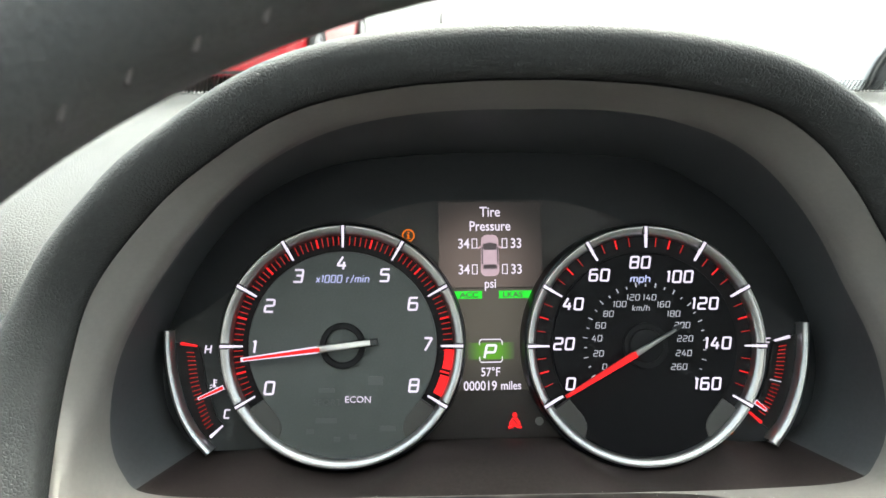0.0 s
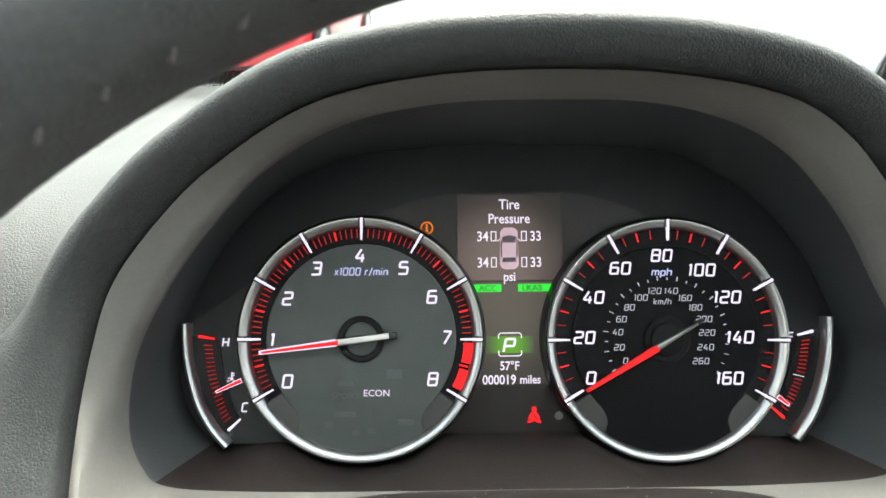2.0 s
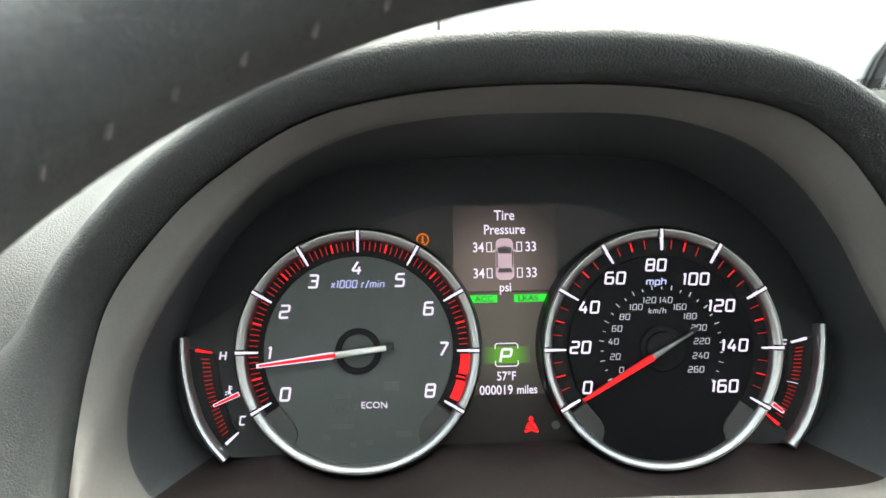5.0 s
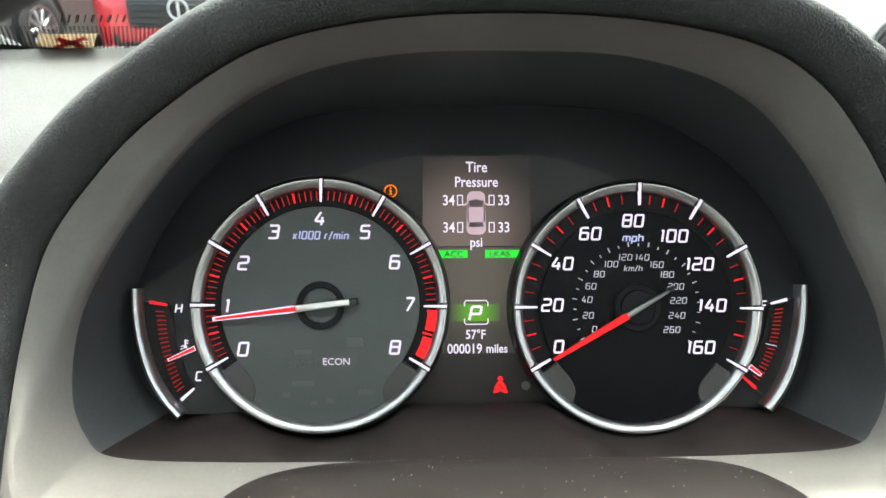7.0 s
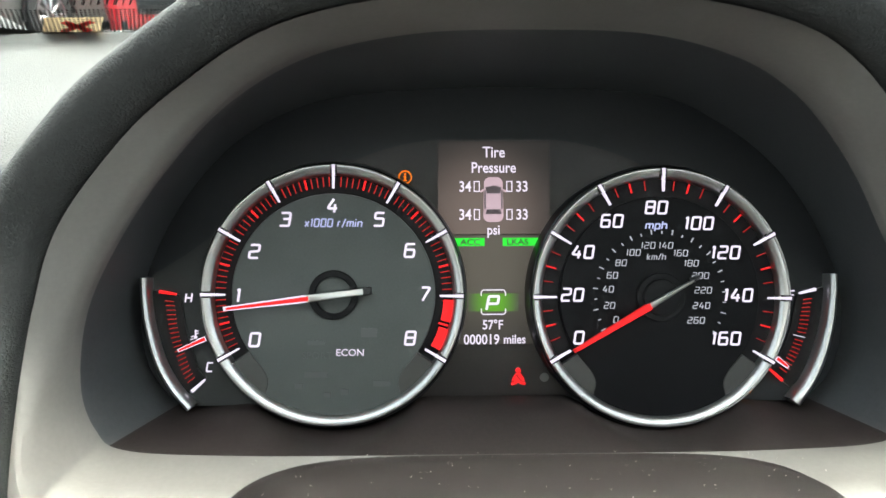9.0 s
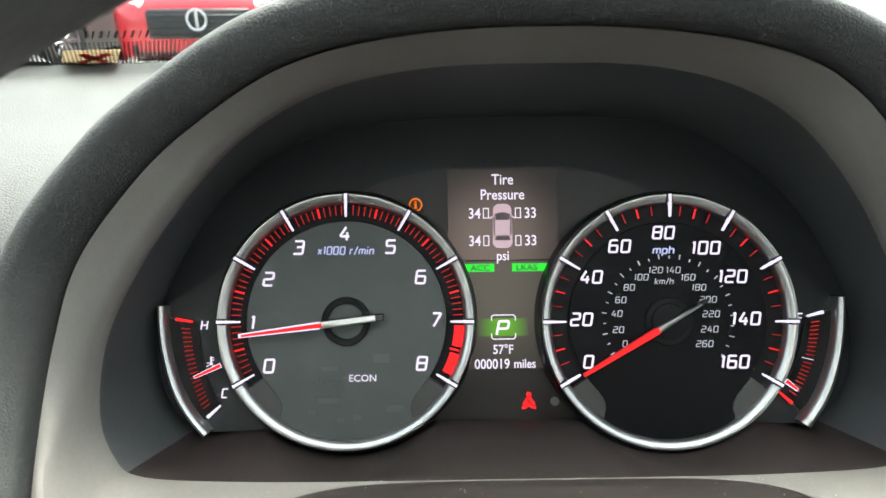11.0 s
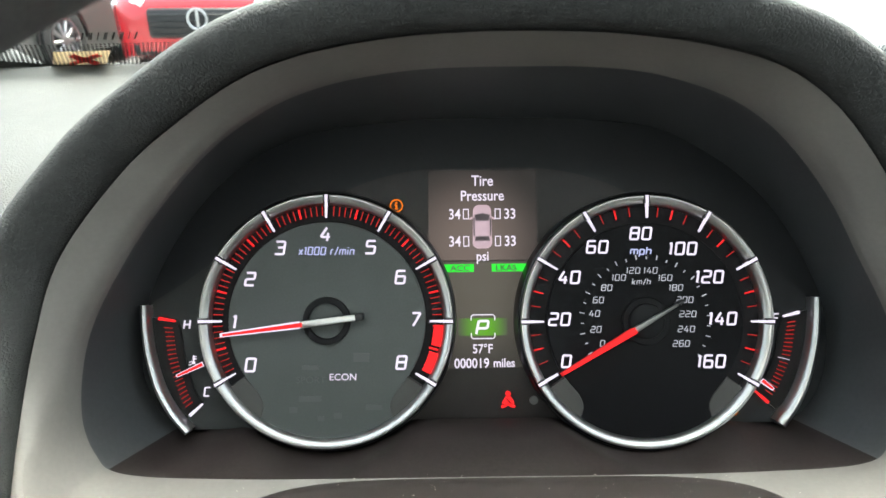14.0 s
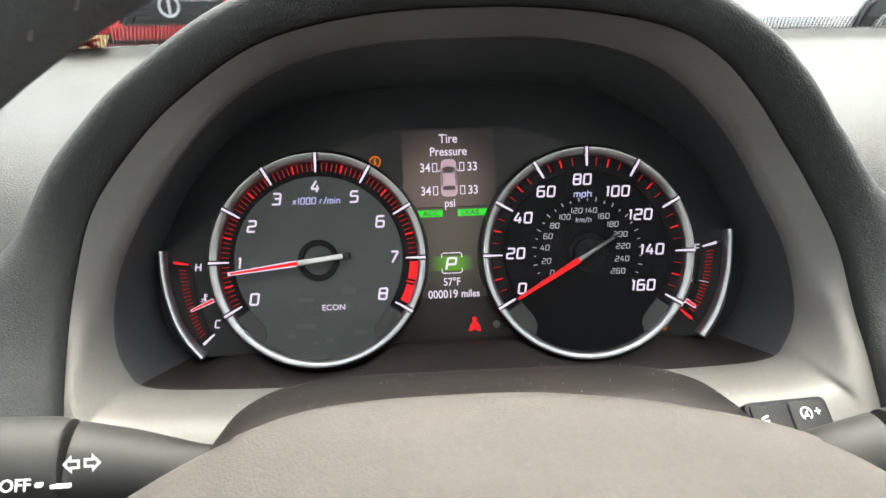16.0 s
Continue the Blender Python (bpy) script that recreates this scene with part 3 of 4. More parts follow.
for a0, a1 in ((210 - 3 * 74.4, 210 - 3 * 70.8), (210 - 3 * 79.2, 210 - 3 * 75.6)):
    part("red_zone", sector(TX, 0, 0.0452, 0.0492, a0, a1, 0.0010, 0.0020, 12), RED_LIT, tacho, "lit red zone", smooth=False)
for k, (px, pz) in enumerate([(-32.0, -18.5), (-38.9, -0.4), (-32.4, 17.6), (-19.9, 30.8), (-0.7, 36.6), (18.4, 31.1), (31.1, 18.4), (37.5, 0.6), (31.5, -17.6)]):
    for sign in lettering(str(k), 0.0062, TX + px / 1000, pz / 1000, -0.0006, 0.60, weight=0.148):
        part("numeral", sign, WHITE_LIT, tacho, smooth=False)
part("unit_text", merge(lettering("x1000 r/min", 0.0036, TX - 0.0002, 0.0295, -0.0006, 0.50, 0.30, 0.14)), BLUE_LIT, tacho, smooth=False)
part("mode_text", text_mesh("ECON", 0.0040, TX + 0.0069, -0.0236, -0.0006, 0.0, 1.05), WHITE_LIT, tacho, smooth=False)
part("mode_text", text_mesh("SPORT", 0.0040, TX - 28 * MM, -106 * MM, -0.0006, 0.0, 1.05), UNLIT, tacho, "unlit dark print", smooth=False)
for px, pz, w, h in ((-30, -84, 30, 8), (62, -66, 28, 16), (-30, -140, 40, 10), (-60, -160, 14, 10), (20, -170, 14, 10), (85, -155, 30, 10), (-10, -175, 12, 8)):
    part("unlit_symbol", prism([(TX + (px + a * w / 2) * MM, (pz + b * h / 2) * MM) for a, b in ((-1, -1), (1, -1), (1, 1), (-1, 1))], -0.0003, 0.0002), UNLIT, tacho, "unlit dark symbol", smooth=False)
needle(tacho, TX, 187.4, 0.0438, 0.0155, 0.0105, SILVER)
seated(tacho, TX, 0.0005, 0.0006)

speedo = dial("speedometer", SX, False, "black speedometer face with white numerals and red scale")
for k in range(9):
    part("major_tick", bar(SX, 0, 0.0436, 0.0531, 210 - 30 * k, 0.0007, 0.0013, -0.0044, -0.0026, 0.0002), WHITE_LIT, speedo)
    part("tick_notch", bar(SX, 0, 0.0496, 0.0531, 210 - 30 * k, 0.0026, 0.0026, -0.0037, -0.0020), GRILLE, speedo)
for k in range(33):
    if k % 4:
        half = k % 2 == 0
        part("half_tick" if half else "minor_tick", bar(SX, 0, 0.0446, 0.0487, 210 - 7.5 * k, 0.00055 if half else 0.0003, 0.00055 if half else 0.0003, 0.0012, 0.0020), RED_LIT if half else RED_DIM, speedo, smooth=False)
for k, (px, pz) in enumerate([(-33.7, -16.9), (-36.5, 0.8), (-32.3, 18.5), (-20.3, 31.4), (-1.8, 37.1), (16.0, 30.7), (27.2, 18.7), (32.6, 1.0), (27.6, -17.0)]):
    for sign in lettering(str(20 * k), 0.0058, SX + px / 1000, pz / 1000, -0.0006, 0.58, 0.36, 0.150):
        part("numeral", sign, WHITE_LIT, speedo, smooth=False)
part("unit_text", merge(lettering("mph", 0.0036, SX - 0.0018, 0.0298, -0.0006, 0.60, 0.32, 0.16)), BLUE_LIT, speedo, smooth=False)
part("unit_text", merge(lettering("km/h", 0.0027, SX - 0.0017, 0.0167, -0.0006, 0.55, 0.32, 0.13)), DIM_LIT, speedo, smooth=False)
KMH = [(-18.4, -9.4), (-21.1, -3.5), (-21.7, 3.2), (-20.0, 8.9), (-16.4, 14.1), (-11.3, 18.4), (-5.2, 21.4), (2.2, 21.4), (8.4, 18.3), (12.9, 14.1), (16.7, 9.0), (17.9, 3.0), (17.2, -3.4), (15.0, -9.5)]
for k in range(27):
    a = 210 - 1.5 * 10 * k / 1.609
    if k % 2 == 0:
        px, pz = KMH[k // 2]
        for sign in lettering(str(10 * k), 0.0028, SX + px / 1000, pz / 1000, -0.0006, 0.60, 0.36, 0.125):
            part("small_numeral", sign, DIM_LIT, speedo, smooth=False)
    part("small_tick", bar(SX, 0, 0.0262, 0.0262 + (0.0020 if k % 2 == 0 else 0.0012), a, 0.0004, 0.0004, -0.0006, 0.0002), DIM_LIT, speedo, smooth=False)
part("hub_boss", disc(SX, 0, 0.0076, -0.0030, 0.0, 48, 0.001), DIAL_BAND, speedo)
needle(speedo, SX, 210.8, 0.0428, 0.0170, 0.0075, CHROME)
seated(speedo, SX, 0.0009, -0.0012)

# temperature and fuel scales
NECK = {-1: -0.0118, 1: -0.0058}
for side, cx, name in ((-1, TX, "temperature_gauge"), (1, SX, "fuel_gauge")):
    line = spline([(-0.0684, 0, 0.0016), (-0.0667, 0, -0.0040), (-0.0650, 0, -0.0157), (-0.0598, 0, -0.0318), (-0.0560, 0, -0.0368)] if side < 0
                  else [(-0.0648, 0, 0.0006), (-0.0636, 0, -0.0060), (-0.0612, 0, -0.0175), (-0.0558, 0, -0.0295), (-0.0512, 0, -0.0345)], 23)
    turns = (-10, 42) if side < 0 else (-14, 42)

    def tick(k, r0, r1, w, y0, y1, w1=None, turn=None):
        """A bar across the scale's line at step k, turned with the line."""
        p = line[k]
        t = turn if turn is not None else turns[0] + (turns[1] - turns[0]) * k / 22
        return bar(cx - side * p.x, p.z, r0, r1, 180 + t if side < 0 else -t, w, w1 or w, y0, y1)

    def edge(r):
        out = []
        for k, p in enumerate(line):
            t = radians(turns[0] + (turns[1] - turns[0]) * k / 22)
            out.append((cx - side * (p.x - r * math.cos(t)), p.z - r * math.sin(t)))
        return out

    gauge = part(name, prism(edge(0.0084) + edge(-0.0042)[::-1], 0.0040, 0.0049), BLACK, cluster, "small black side gauge with a red scale", smooth=False)
    part("end_tick", tick(0, -0.0036, 0.0036, 0.0008, 0.0030, 0.0041, 0.0013), RED_LIT if side < 0 else WHITE_LIT, gauge, smooth=False)
    part("end_tick", tick(22, -0.0036, 0.0036, 0.0008, 0.0030, 0.0041, 0.0014), WHITE_LIT if side < 0 else RED_LIT, gauge, smooth=False)
    for k in range(2, 21):
        long_tick = side > 0 and k == 11
        part("minor_tick", tick(k, -0.0022 if long_tick else -0.0010, 0.0026 if long_tick else 0.0024, 0.00032, 0.0032, 0.0041), WHITE_LIT if long_tick else RED_DIM, gauge, smooth=False)
    k, turn = (13, 24) if side < 0 else (19, 39)
    part("needle", tick(k, NECK[side], 0.0002, 0.0021, 0.0008, 0.0020, 0.0013, turn), WHITE_LIT, gauge, "small pointer", smooth=False)
    part("needle_core", tick(k, NECK[side], -0.0004, 0.0014, 0.0004, 0.0009, 0.0008, turn), RED_LIT, gauge, "lit red core", smooth=False)
    for word, x, z in ((("H", -0.0602, -0.0006), ("C", -0.0516, -0.0294)) if side < 0 else (("F", 0.0586, -0.0010), ("E", 0.0506, -0.0305))):
        part("letter", merge(lettering(word, 0.0042, cx + x, z, 0.0044, 0.60, 0.3, 0.15)), WHITE_LIT, gauge, smooth=False)


def bars(items, x0, z0, y0, y1):
    """A small symbol from (x, z, w, h, turn) bars in millimetres."""
    out = []
    for x, z, w, h, turn in items:
        c, s = math.cos(radians(turn)), math.sin(radians(turn))
        out.append(prism([(x0 + (x + a * w / 2 * c - b * h / 2 * s) / 1000, z0 + (z + a * w / 2 * s + b * h / 2 * c) / 1000) for a, b in ((-1, -1), (1, -1), (1, 1), (-1, 1))], y0, y1))
    return merge(out)


part("temperature_symbol", bars([(0, 0.6, 0.5, 3.0, 0), (0.7, 1.6, 1.0, 0.4, 0), (0.7, 0.6, 1.0, 0.4, 0), (0, -1.0, 1.2, 1.0, 0), (-1.3, -0.6, 1.0, 0.4, 20), (-1.5, -1.8, 1.0, 0.4, 20), (1.0, -1.8, 1.0, 0.4, 20)], TX - 0.0575, -0.0160, 0.0044, 0.0049), WHITE_LIT, cluster, "white thermometer symbol", smooth=False)
part("fuel_symbol", bars([(0, 0.7, 1.8, 0.5, 0), (-0.8, 0, 0.4, 3.0, 0), (0.8, 0, 0.4, 3.0, 0), (0, -1.4, 2.4, 0.4, 0), (0, -0.2, 1.6, 0.4, 0), (1.6, -0.2, 0.4, 2.2, 0)], SX + 0.0536, -0.0170, 0.0044, 0.0049), DIM_LIT, cluster, "white fuel pump symbol", smooth=False)
part("low_fuel_lamp", bars([(0, 1.3, 2.6, 0.6, 0), (-0.2, -0.4, 2.6, 2.6, 0), (1.9, 0.2, 0.5, 3.2, 0), (0, -1.9, 3.2, 0.5, 0)], SX + 0.0392, -0.0402, 0.0046, 0.0052), AMBER_LIT, cluster, "amber fuel pump lamp", smooth=False)

# centre display
Q = 0.2454e-3
def lx(px):
    return (px - 874) * Q
def lz(py):
    return 0.0653 - (py - 252) * Q


display = part("centre_display", prism([(-0.0240, lz(414)), (0.0240, lz(414)), (0.0240, 0.0653), (-0.0240, 0.0653)], 0.0108, 0.0120), LCD_TOP, cluster, "backlit display with tyre pressures", smooth=False)
part("lower_screen", prism([(-0.0175, lz(607)), (0.0175, lz(607)), (0.0240, lz(416)), (-0.0240, lz(416))], 0.0108, 0.0120), LCD_LOW, display, smooth=False)
for words, px, py, size, mat in (("Tire", 874, 271, 0.0066, WHITE_LIT), ("Pressure", 874, 298, 0.0064, WHITE_LIT), ("psi", 873, 410, 0.0060, WHITE_LIT),
                                 ("34", 824, 331, 0.0064, WHITE_LIT), ("34", 824, 380, 0.0064, WHITE_LIT), ("33", 923, 331, 0.0064, WHITE_LIT), ("33", 923, 380, 0.0064, WHITE_LIT),
                                 ("57\u00b0F", 871, 572, 0.0056, WHITE_LIT), ("000019", 851, 598, 0.0060, WHITE_LIT), ("miles", 909, 598, 0.0054, WHITE_LIT)):
    part("display_text", text_mesh(words, size, lx(px), lz(py), 0.0106, 0.0, 0.86, bold=0.00007), mat, display, smooth=False)
for px in (844, 901):
    for py in (331, 380):
        x, z, w, h = lx(px), lz(py), 0.0011, 0.0023
        part("tyre_symbol", merge([prism([(x - w, z + h * s), (x + w, z + h * s), (x + w, z + h * s - 0.0004), (x - w, z + h * s - 0.0004)], 0.0104, 0.0108) for s in (1, -0.83)]
                                  + [prism([(x + w * s - 0.0002, z - h), (x + w * s + 0.0002, z - h), (x + w * s + 0.0002, z + h), (x + w * s - 0.0002, z + h)], 0.0104, 0.0108) for s in (-1, 1)]), WHITE_LIT, display, smooth=False)


def rounded(w0, w1, h, r, cx, cz, n=6):
    """An outline w0 wide at the foot and w1 at the top, with round corners."""
    pts = []
    for sx, sz, w, a0 in ((1, -1, w0, -90), (1, 1, w1, 0), (-1, 1, w1, 90), (-1, -1, w0, 180)):
        for i in range(n + 1):
            a = radians(a0 + 90 * i / n)
            pts.append((cx + sx * (w / 2 - r) + r * math.cos(a), cz + sz * (h / 2 - r) + r * math.sin(a)))
    return pts


cz = lz(354)
car_icon = part("car_symbol", prism(rounded(0.0086, 0.0080, 0.0192, 0.0026, lx(873), cz), 0.0104, 0.0108), LCD_PINK, display, "pink car outline", smooth=False)
part("car_symbol_window", prism([(lx(873) - 0.0028, cz + 0.0026), (lx(873) + 0.0028, cz + 0.0026), (lx(873) + 0.0034, cz + 0.0052), (lx(873), cz + 0.0060), (lx(873) - 0.0034, cz + 0.0052)], 0.0101, 0.0105), LCD_DARK, display, smooth=False)
part("car_symbol_window", prism([(lx(873) - 0.0034, cz - 0.0062), (lx(873) + 0.0034, cz - 0.0062), (lx(873) + 0.0028, cz - 0.0042), (lx(873) - 0.0028, cz - 0.0042)], 0.0101, 0.0105), LCD_DARK, display, smooth=False)
for s in (-1, 1):
    part("car_symbol_window", prism([(lx(873) + s * 0.0036 + a, cz + b) for a, b in ((-0.0003, -0.004), (0.0003, -0.004), (0.0003, 0.004), (-0.0003, 0.004))], 0.0101, 0.0105), LCD_DARK, display, smooth=False)
    part("car_symbol_mirror", prism([(lx(873) + s * 0.0042, cz + 0.0036), (lx(873) + s * 0.0056, cz + 0.0030), (lx(873) + s * 0.0056, cz + 0.0038), (lx(873) + s * 0.0042, cz + 0.0046)][::s], 0.0104, 0.0108), LCD_PINK, display, smooth=False)
for x0, x1, word, wx in ((786, 857, "ACC", 832), (889, 966, "LKAS", 915)):
    lamp = part("status_lamp", prism([(lx(x0), lz(435)), (lx(x1 - 3 if word == "LKAS" else x1), lz(435)), (lx(x1), lz(421)), (lx(x0), lz(421))], 0.0102, 0.0107), GREEN_LIT, display, "lit green status bar", smooth=False)
    part("lamp_text", text_mesh(word, 0.0036, lx(wx), lz(428), 0.0100, 0.0, 1.15, bold=0.00004), LCD_DARK, display, smooth=False)
part("gear_glow", prism([(lx(828), lz(549)), (lx(916), lz(549)), (lx(916), lz(518)), (lx(828), lz(518))], 0.0105, 0.0108), GREEN_SOFT, display, "soft green gear lamp", smooth=False)
part("gear_letter", merge(lettering("P", 0.0066, lx(871), lz(534), 0.0102, 0.66, 0.3, 0.17, 0.2)), WHITE_LIT, display, smooth=False)
for s in (1, -1):
    z = lz(533) + s * 0.0052
    part("gear_bracket", merge([bars([(0, 0, 9.0, 0.45, 0), (-4.9, -s * 0.5, 0.45, 1.3, s * -40), (4.9, -s * 0.5, 0.45, 1.3, s * 40), (-5.2, -s * 1.7, 0.45, 1.6, 0), (5.2, -s * 1.7, 0.45, 1.6, 0)], lx(872), z, 0.0102, 0.0107)]), WHITE_LIT, display, smooth=False)

# warning lamps
ix, iz = -0.0380, 0.0500
part("info_lamp", merge([sector(ix, iz, 0.0024, 0.0029, 0, 360, 0.0105, 0.0117, 32), bars([(0, -0.45, 0.75, 2.0, 0), (0, 1.35, 0.8, 0.7, 0), (-0.35, 0.35, 0.7, 0.4, 0), (0, -1.35, 1.5, 0.4, 0)], ix, iz, 0.0105, 0.0117)]), AMBER_LIT, cluster, "amber round information lamp", smooth=False)
bx, bz = 0.0101, -0.0362
part("seat_belt_lamp", merge([disc(bx, bz + 0.0031, 0.00115, 0.0105, 0.0117, 16), prism([(bx - 0.0016, bz - 0.0021), (bx + 0.0016, bz - 0.0021), (bx + 0.0019, bz + 0.0006), (bx + 0.0012, bz + 0.0017), (bx - 0.0012, bz + 0.0017), (bx - 0.0019, bz + 0.0006)], 0.0105, 0.0117), bars([(-1.9, -2.4, 2.4, 1.0, 14), (1.9, -2.4, 2.4, 1.0, -14), (-2.2, -0.6, 0.6, 1.8, -18), (2.2, -0.6, 0.6, 1.8, 18)], bx, bz, 0.0105, 0.0117)]), RED_LIT, cluster, "red seat belt warning lamp", smooth=False)
part("belt_line", bars([(0.1, 0.1, 3.4, 0.4, -50)], bx, bz, 0.0102, 0.0106), BLACK, cluster, smooth=False)
part("light_sensor", disc(0.0214, -0.0362, 0.0019, 0.0110, 0.0117, 24), SENSOR, cluster, "small grey round sensor", smooth=False)

# ---- switch pair in the lower panel ----
switches = thing("switch_pair", "two black dashboard push switches in a dark frame", "switch")
sw = pose(0.1295, 0, 0, 0, 0, 10)
sw = Matrix.Translation((0, -0.0715, -0.0745)) @ sw @ pose(0, 0, 0, -29, 0, 0)
for o in (switches,):
    o.matrix_world = C @ sw
part("frame", prism(rounded(0.0375, 0.0375, 0.0245, 0.003, 0, 0), -0.0012, 0.006, 0.0005), BLACK, switches)
for x, w in ((-0.0088, 0.0165), (0.0088, 0.0165)):
    key = part("button", prism(rounded(w, w, 0.0215, 0.0016, x, 0), -0.0020, 0.004, 0.0006), STALK, switches, "dark grey push button")
part("symbol", merge([sector(0.0070, 0.0055, 0.0022, 0.0027, -60, 240, -0.0024, -0.0020, 24), bars([(0, 0, 0.5, 3.0, -40), (0, -0.8, 1.4, 1.0, 0)], 0.0070, 0.0055, -0.0024, -0.0020), bars([(0, 0, 2.6, 0.5, 0), (0, 0, 0.5, 2.6, 0)], 0.0125, 0.0060, -0.0024, -0.0020)]), PRINT, switches, "white printed symbol", smooth=False)
part("symbol", bars([(0, 0, 3.0, 0.8, 20), (0, -1.6, 3.0, 0.8, 0)], -0.0120, 0.0055, -0.0024, -0.0020), PRINT, switches, "white printed symbol", smooth=False)

# ---- steering column, stalks and wheel ----
def hump(y, top, half, low=-0.16):
    """A section of the column cover."""
    pts = []
    for i in range(41):
        a = math.pi * i / 40
        c, s = math.cos(a), math.sin(a)
        e = 0.42
        pts.append((0.004 - half * math.copysign(abs(c) ** e, c), y, low + (top - low) * abs(s) ** 0.28))
    return pts


column = thing("steering_column_cover", "dusty dark plastic steering column cover", "column cover")
part("upper_shell", loft([hump(-0.036, -0.075, 0.092), hump(-0.046, -0.0575, 0.100), hump(-0.056, -0.0490, 0.104), hump(-0.066, -0.0455, 0.106), hump(-0.076, -0.0447, 0.106), hump(-0.095, -0.0462, 0.105), hump(-0.108, -0.0500, 0.103), hump(-0.122, -0.066, 0.095)], flip=True),
     COLUMN, column)
part("lower_shell", loft([[(0.004 + h * c, y, -0.1605 + d * s2) for c, s2 in ((math.cos(math.pi * i / 20), -math.sin(math.pi * i / 20)) for i in range(21))] for y, h, d in ((-0.036, 0.092, 0.03), (-0.08, 0.105, 0.04), (-0.122, 0.095, 0.03))]), COLUMN, column)
rng = random.Random(4)
specks = []
for _ in range(150):
    x, y = rng.uniform(-0.085, 0.09), rng.uniform(-0.112, -0.066)
    z = -0.0446 - 0.004 * (abs(x) / 0.1) ** 4 - max(0, -0.076 - y) * 0.10 + 0.0003
    s = rng.uniform(0.00005, 0.00016)
    specks.append(box(s * rng.uniform(1, 2.5), s * 1.3, s * 0.6, (x, y, z)))
solid("dust", merge(specks), DUST, "pale dust specks on the column cover", "dust", kind="stuff")


def tube(path, radii, steps=28, flat=1.0):
    """A round bar along a path, with its radius at each point."""
    loops = []
    pts = [Vector(p) for p in path]
    for i, p in enumerate(pts):
        t = (pts[min(i + 1, len(pts) - 1)] - pts[max(i - 1, 0)]).normalized()
        u = t.cross(Vector((0, 1, 0))).normalized()
        v = u.cross(t).normalized()
        loops.append([p + (u * math.cos(2 * math.pi * k / steps) * flat + v * math.sin(2 * math.pi * k / steps)) * radii[i] for k in range(steps)])
    bm = loft(loops, closed=True, caps=True)
    bmesh.ops.recalc_face_normals(bm, faces=bm.faces)
    return bm


def stalk(side, label):
    s = thing("control_stalk", label, "control stalk", group="stalks behind the wheel")
    z1, z0 = (-0.0660, -0.0740) if side < 0 else (-0.0765, -0.0900)
    k = -0.008 if side < 0 else 0.0
    a, b = (side * 0.090, -0.092, z0), (side * (0.146 + k), -0.100, z1)
    body = part("body", tube([a, (side * 0.10, -0.093, z0 + 0.001), (side * 0.12, -0.096, (z0 + z1) / 2 + 0.001), b], [0.0095, 0.0105, 0.0130, 0.0150]), STALK, s)
    part("knob", tube([(side * (0.1465 + k), -0.1, z1), (side * (0.148 + k), -0.1002, z1), (side * (0.152 + k), -0.1006, z1 + 0.0005), (side * (0.175 + k), -0.104, z1 + 0.002), (side * (0.190 + k), -0.106, z1 + 0.003), (side * (0.194 + k), -0.1065, z1 + 0.003)], [0.0150, 0.0158, 0.0163, 0.0165, 0.0155, 0.012]), STALK, s, "ribbed twist knob")
    return s


left_stalk = stalk(-1, "dark plastic turn signal stalk with white arrow marks")
right_stalk = stalk(1, "dark plastic wiper stalk with white marks")


def on_stalk(x, z, up=0.0, y=-0.1147):
    return Matrix.Translation((x, y + up, z)) @ pose(0, 0, 0, 90, 0, 0)


def arrow(x, z, side, y):
    """An outlined arrow."""
    outer = [(0, 0), (3.0, 3.1), (3.0, 1.5), (5.6, 1.5), (5.6, -1.5), (3.0, -1.5), (3.0, -3.1)]
    inner = [(1.3, 0), (2.3, 1.3), (2.3, 0.7), (4.8, 0.7), (4.8, -0.7), (2.3, -0.7), (2.3, -1.3)]
    bm = bmesh.new()
    o = [bm.verts.new((x + side * a / 1000, y, z + b / 1000)) for a, b in outer]
    i = [bm.verts.new((x + side * a / 1000, y, z + b / 1000)) for a, b in inner]
    for k in range(7):
        j = (k + 1) % 7
        bm.faces.new((o[k], o[j], i[j], i[k]))
    bmesh.ops.solidify(bm, geom=bm.faces[:], thickness=0.0002)
    return bm


part("arrow_mark", arrow(-0.1425 + 0.008, -0.0615, 1, -0.1145), PRINT, left_stalk, "white outlined arrow", smooth=False)
part("arrow_mark", arrow(-0.1226, -0.0615, -1, -0.1134), PRINT, left_stalk, "white outlined arrow", smooth=False)
part("index_mark", bars([(0, 0, 6.0, 1.0, 0)], -0.1350, -0.0681, -0.1157, -0.1140), PRINT, left_stalk, smooth=False)
part("knob_text", text_mesh("OFF", 0.0056, -0.1467, -0.0659, -0.1192, 0.1, 1.0, bold=0.00005), PRINT, left_stalk, smooth=False)
part("index_mark", bars([(0, 0, 1.9, 1.1, 0)], -0.1405, -0.0667, -0.1180, -0.1165), PRINT, left_stalk, smooth=False)
part("index_mark", bars([(0, 0, 1.1, 6.0, 30), (-0.6, 1.8, 2.2, 1.0, -20)], 0.1440, -0.0715, -0.1150, -0.1140), PRINT, right_stalk, smooth=False)

wheel = thing("steering_wheel", "leather steering wheel with stitched rim and a wide taupe airbag cover", "steering wheel")
WX, WY, WZ, WR, WM = 0.0095, -0.203, -0.0935, 0.1835, 0.0165
loops = []
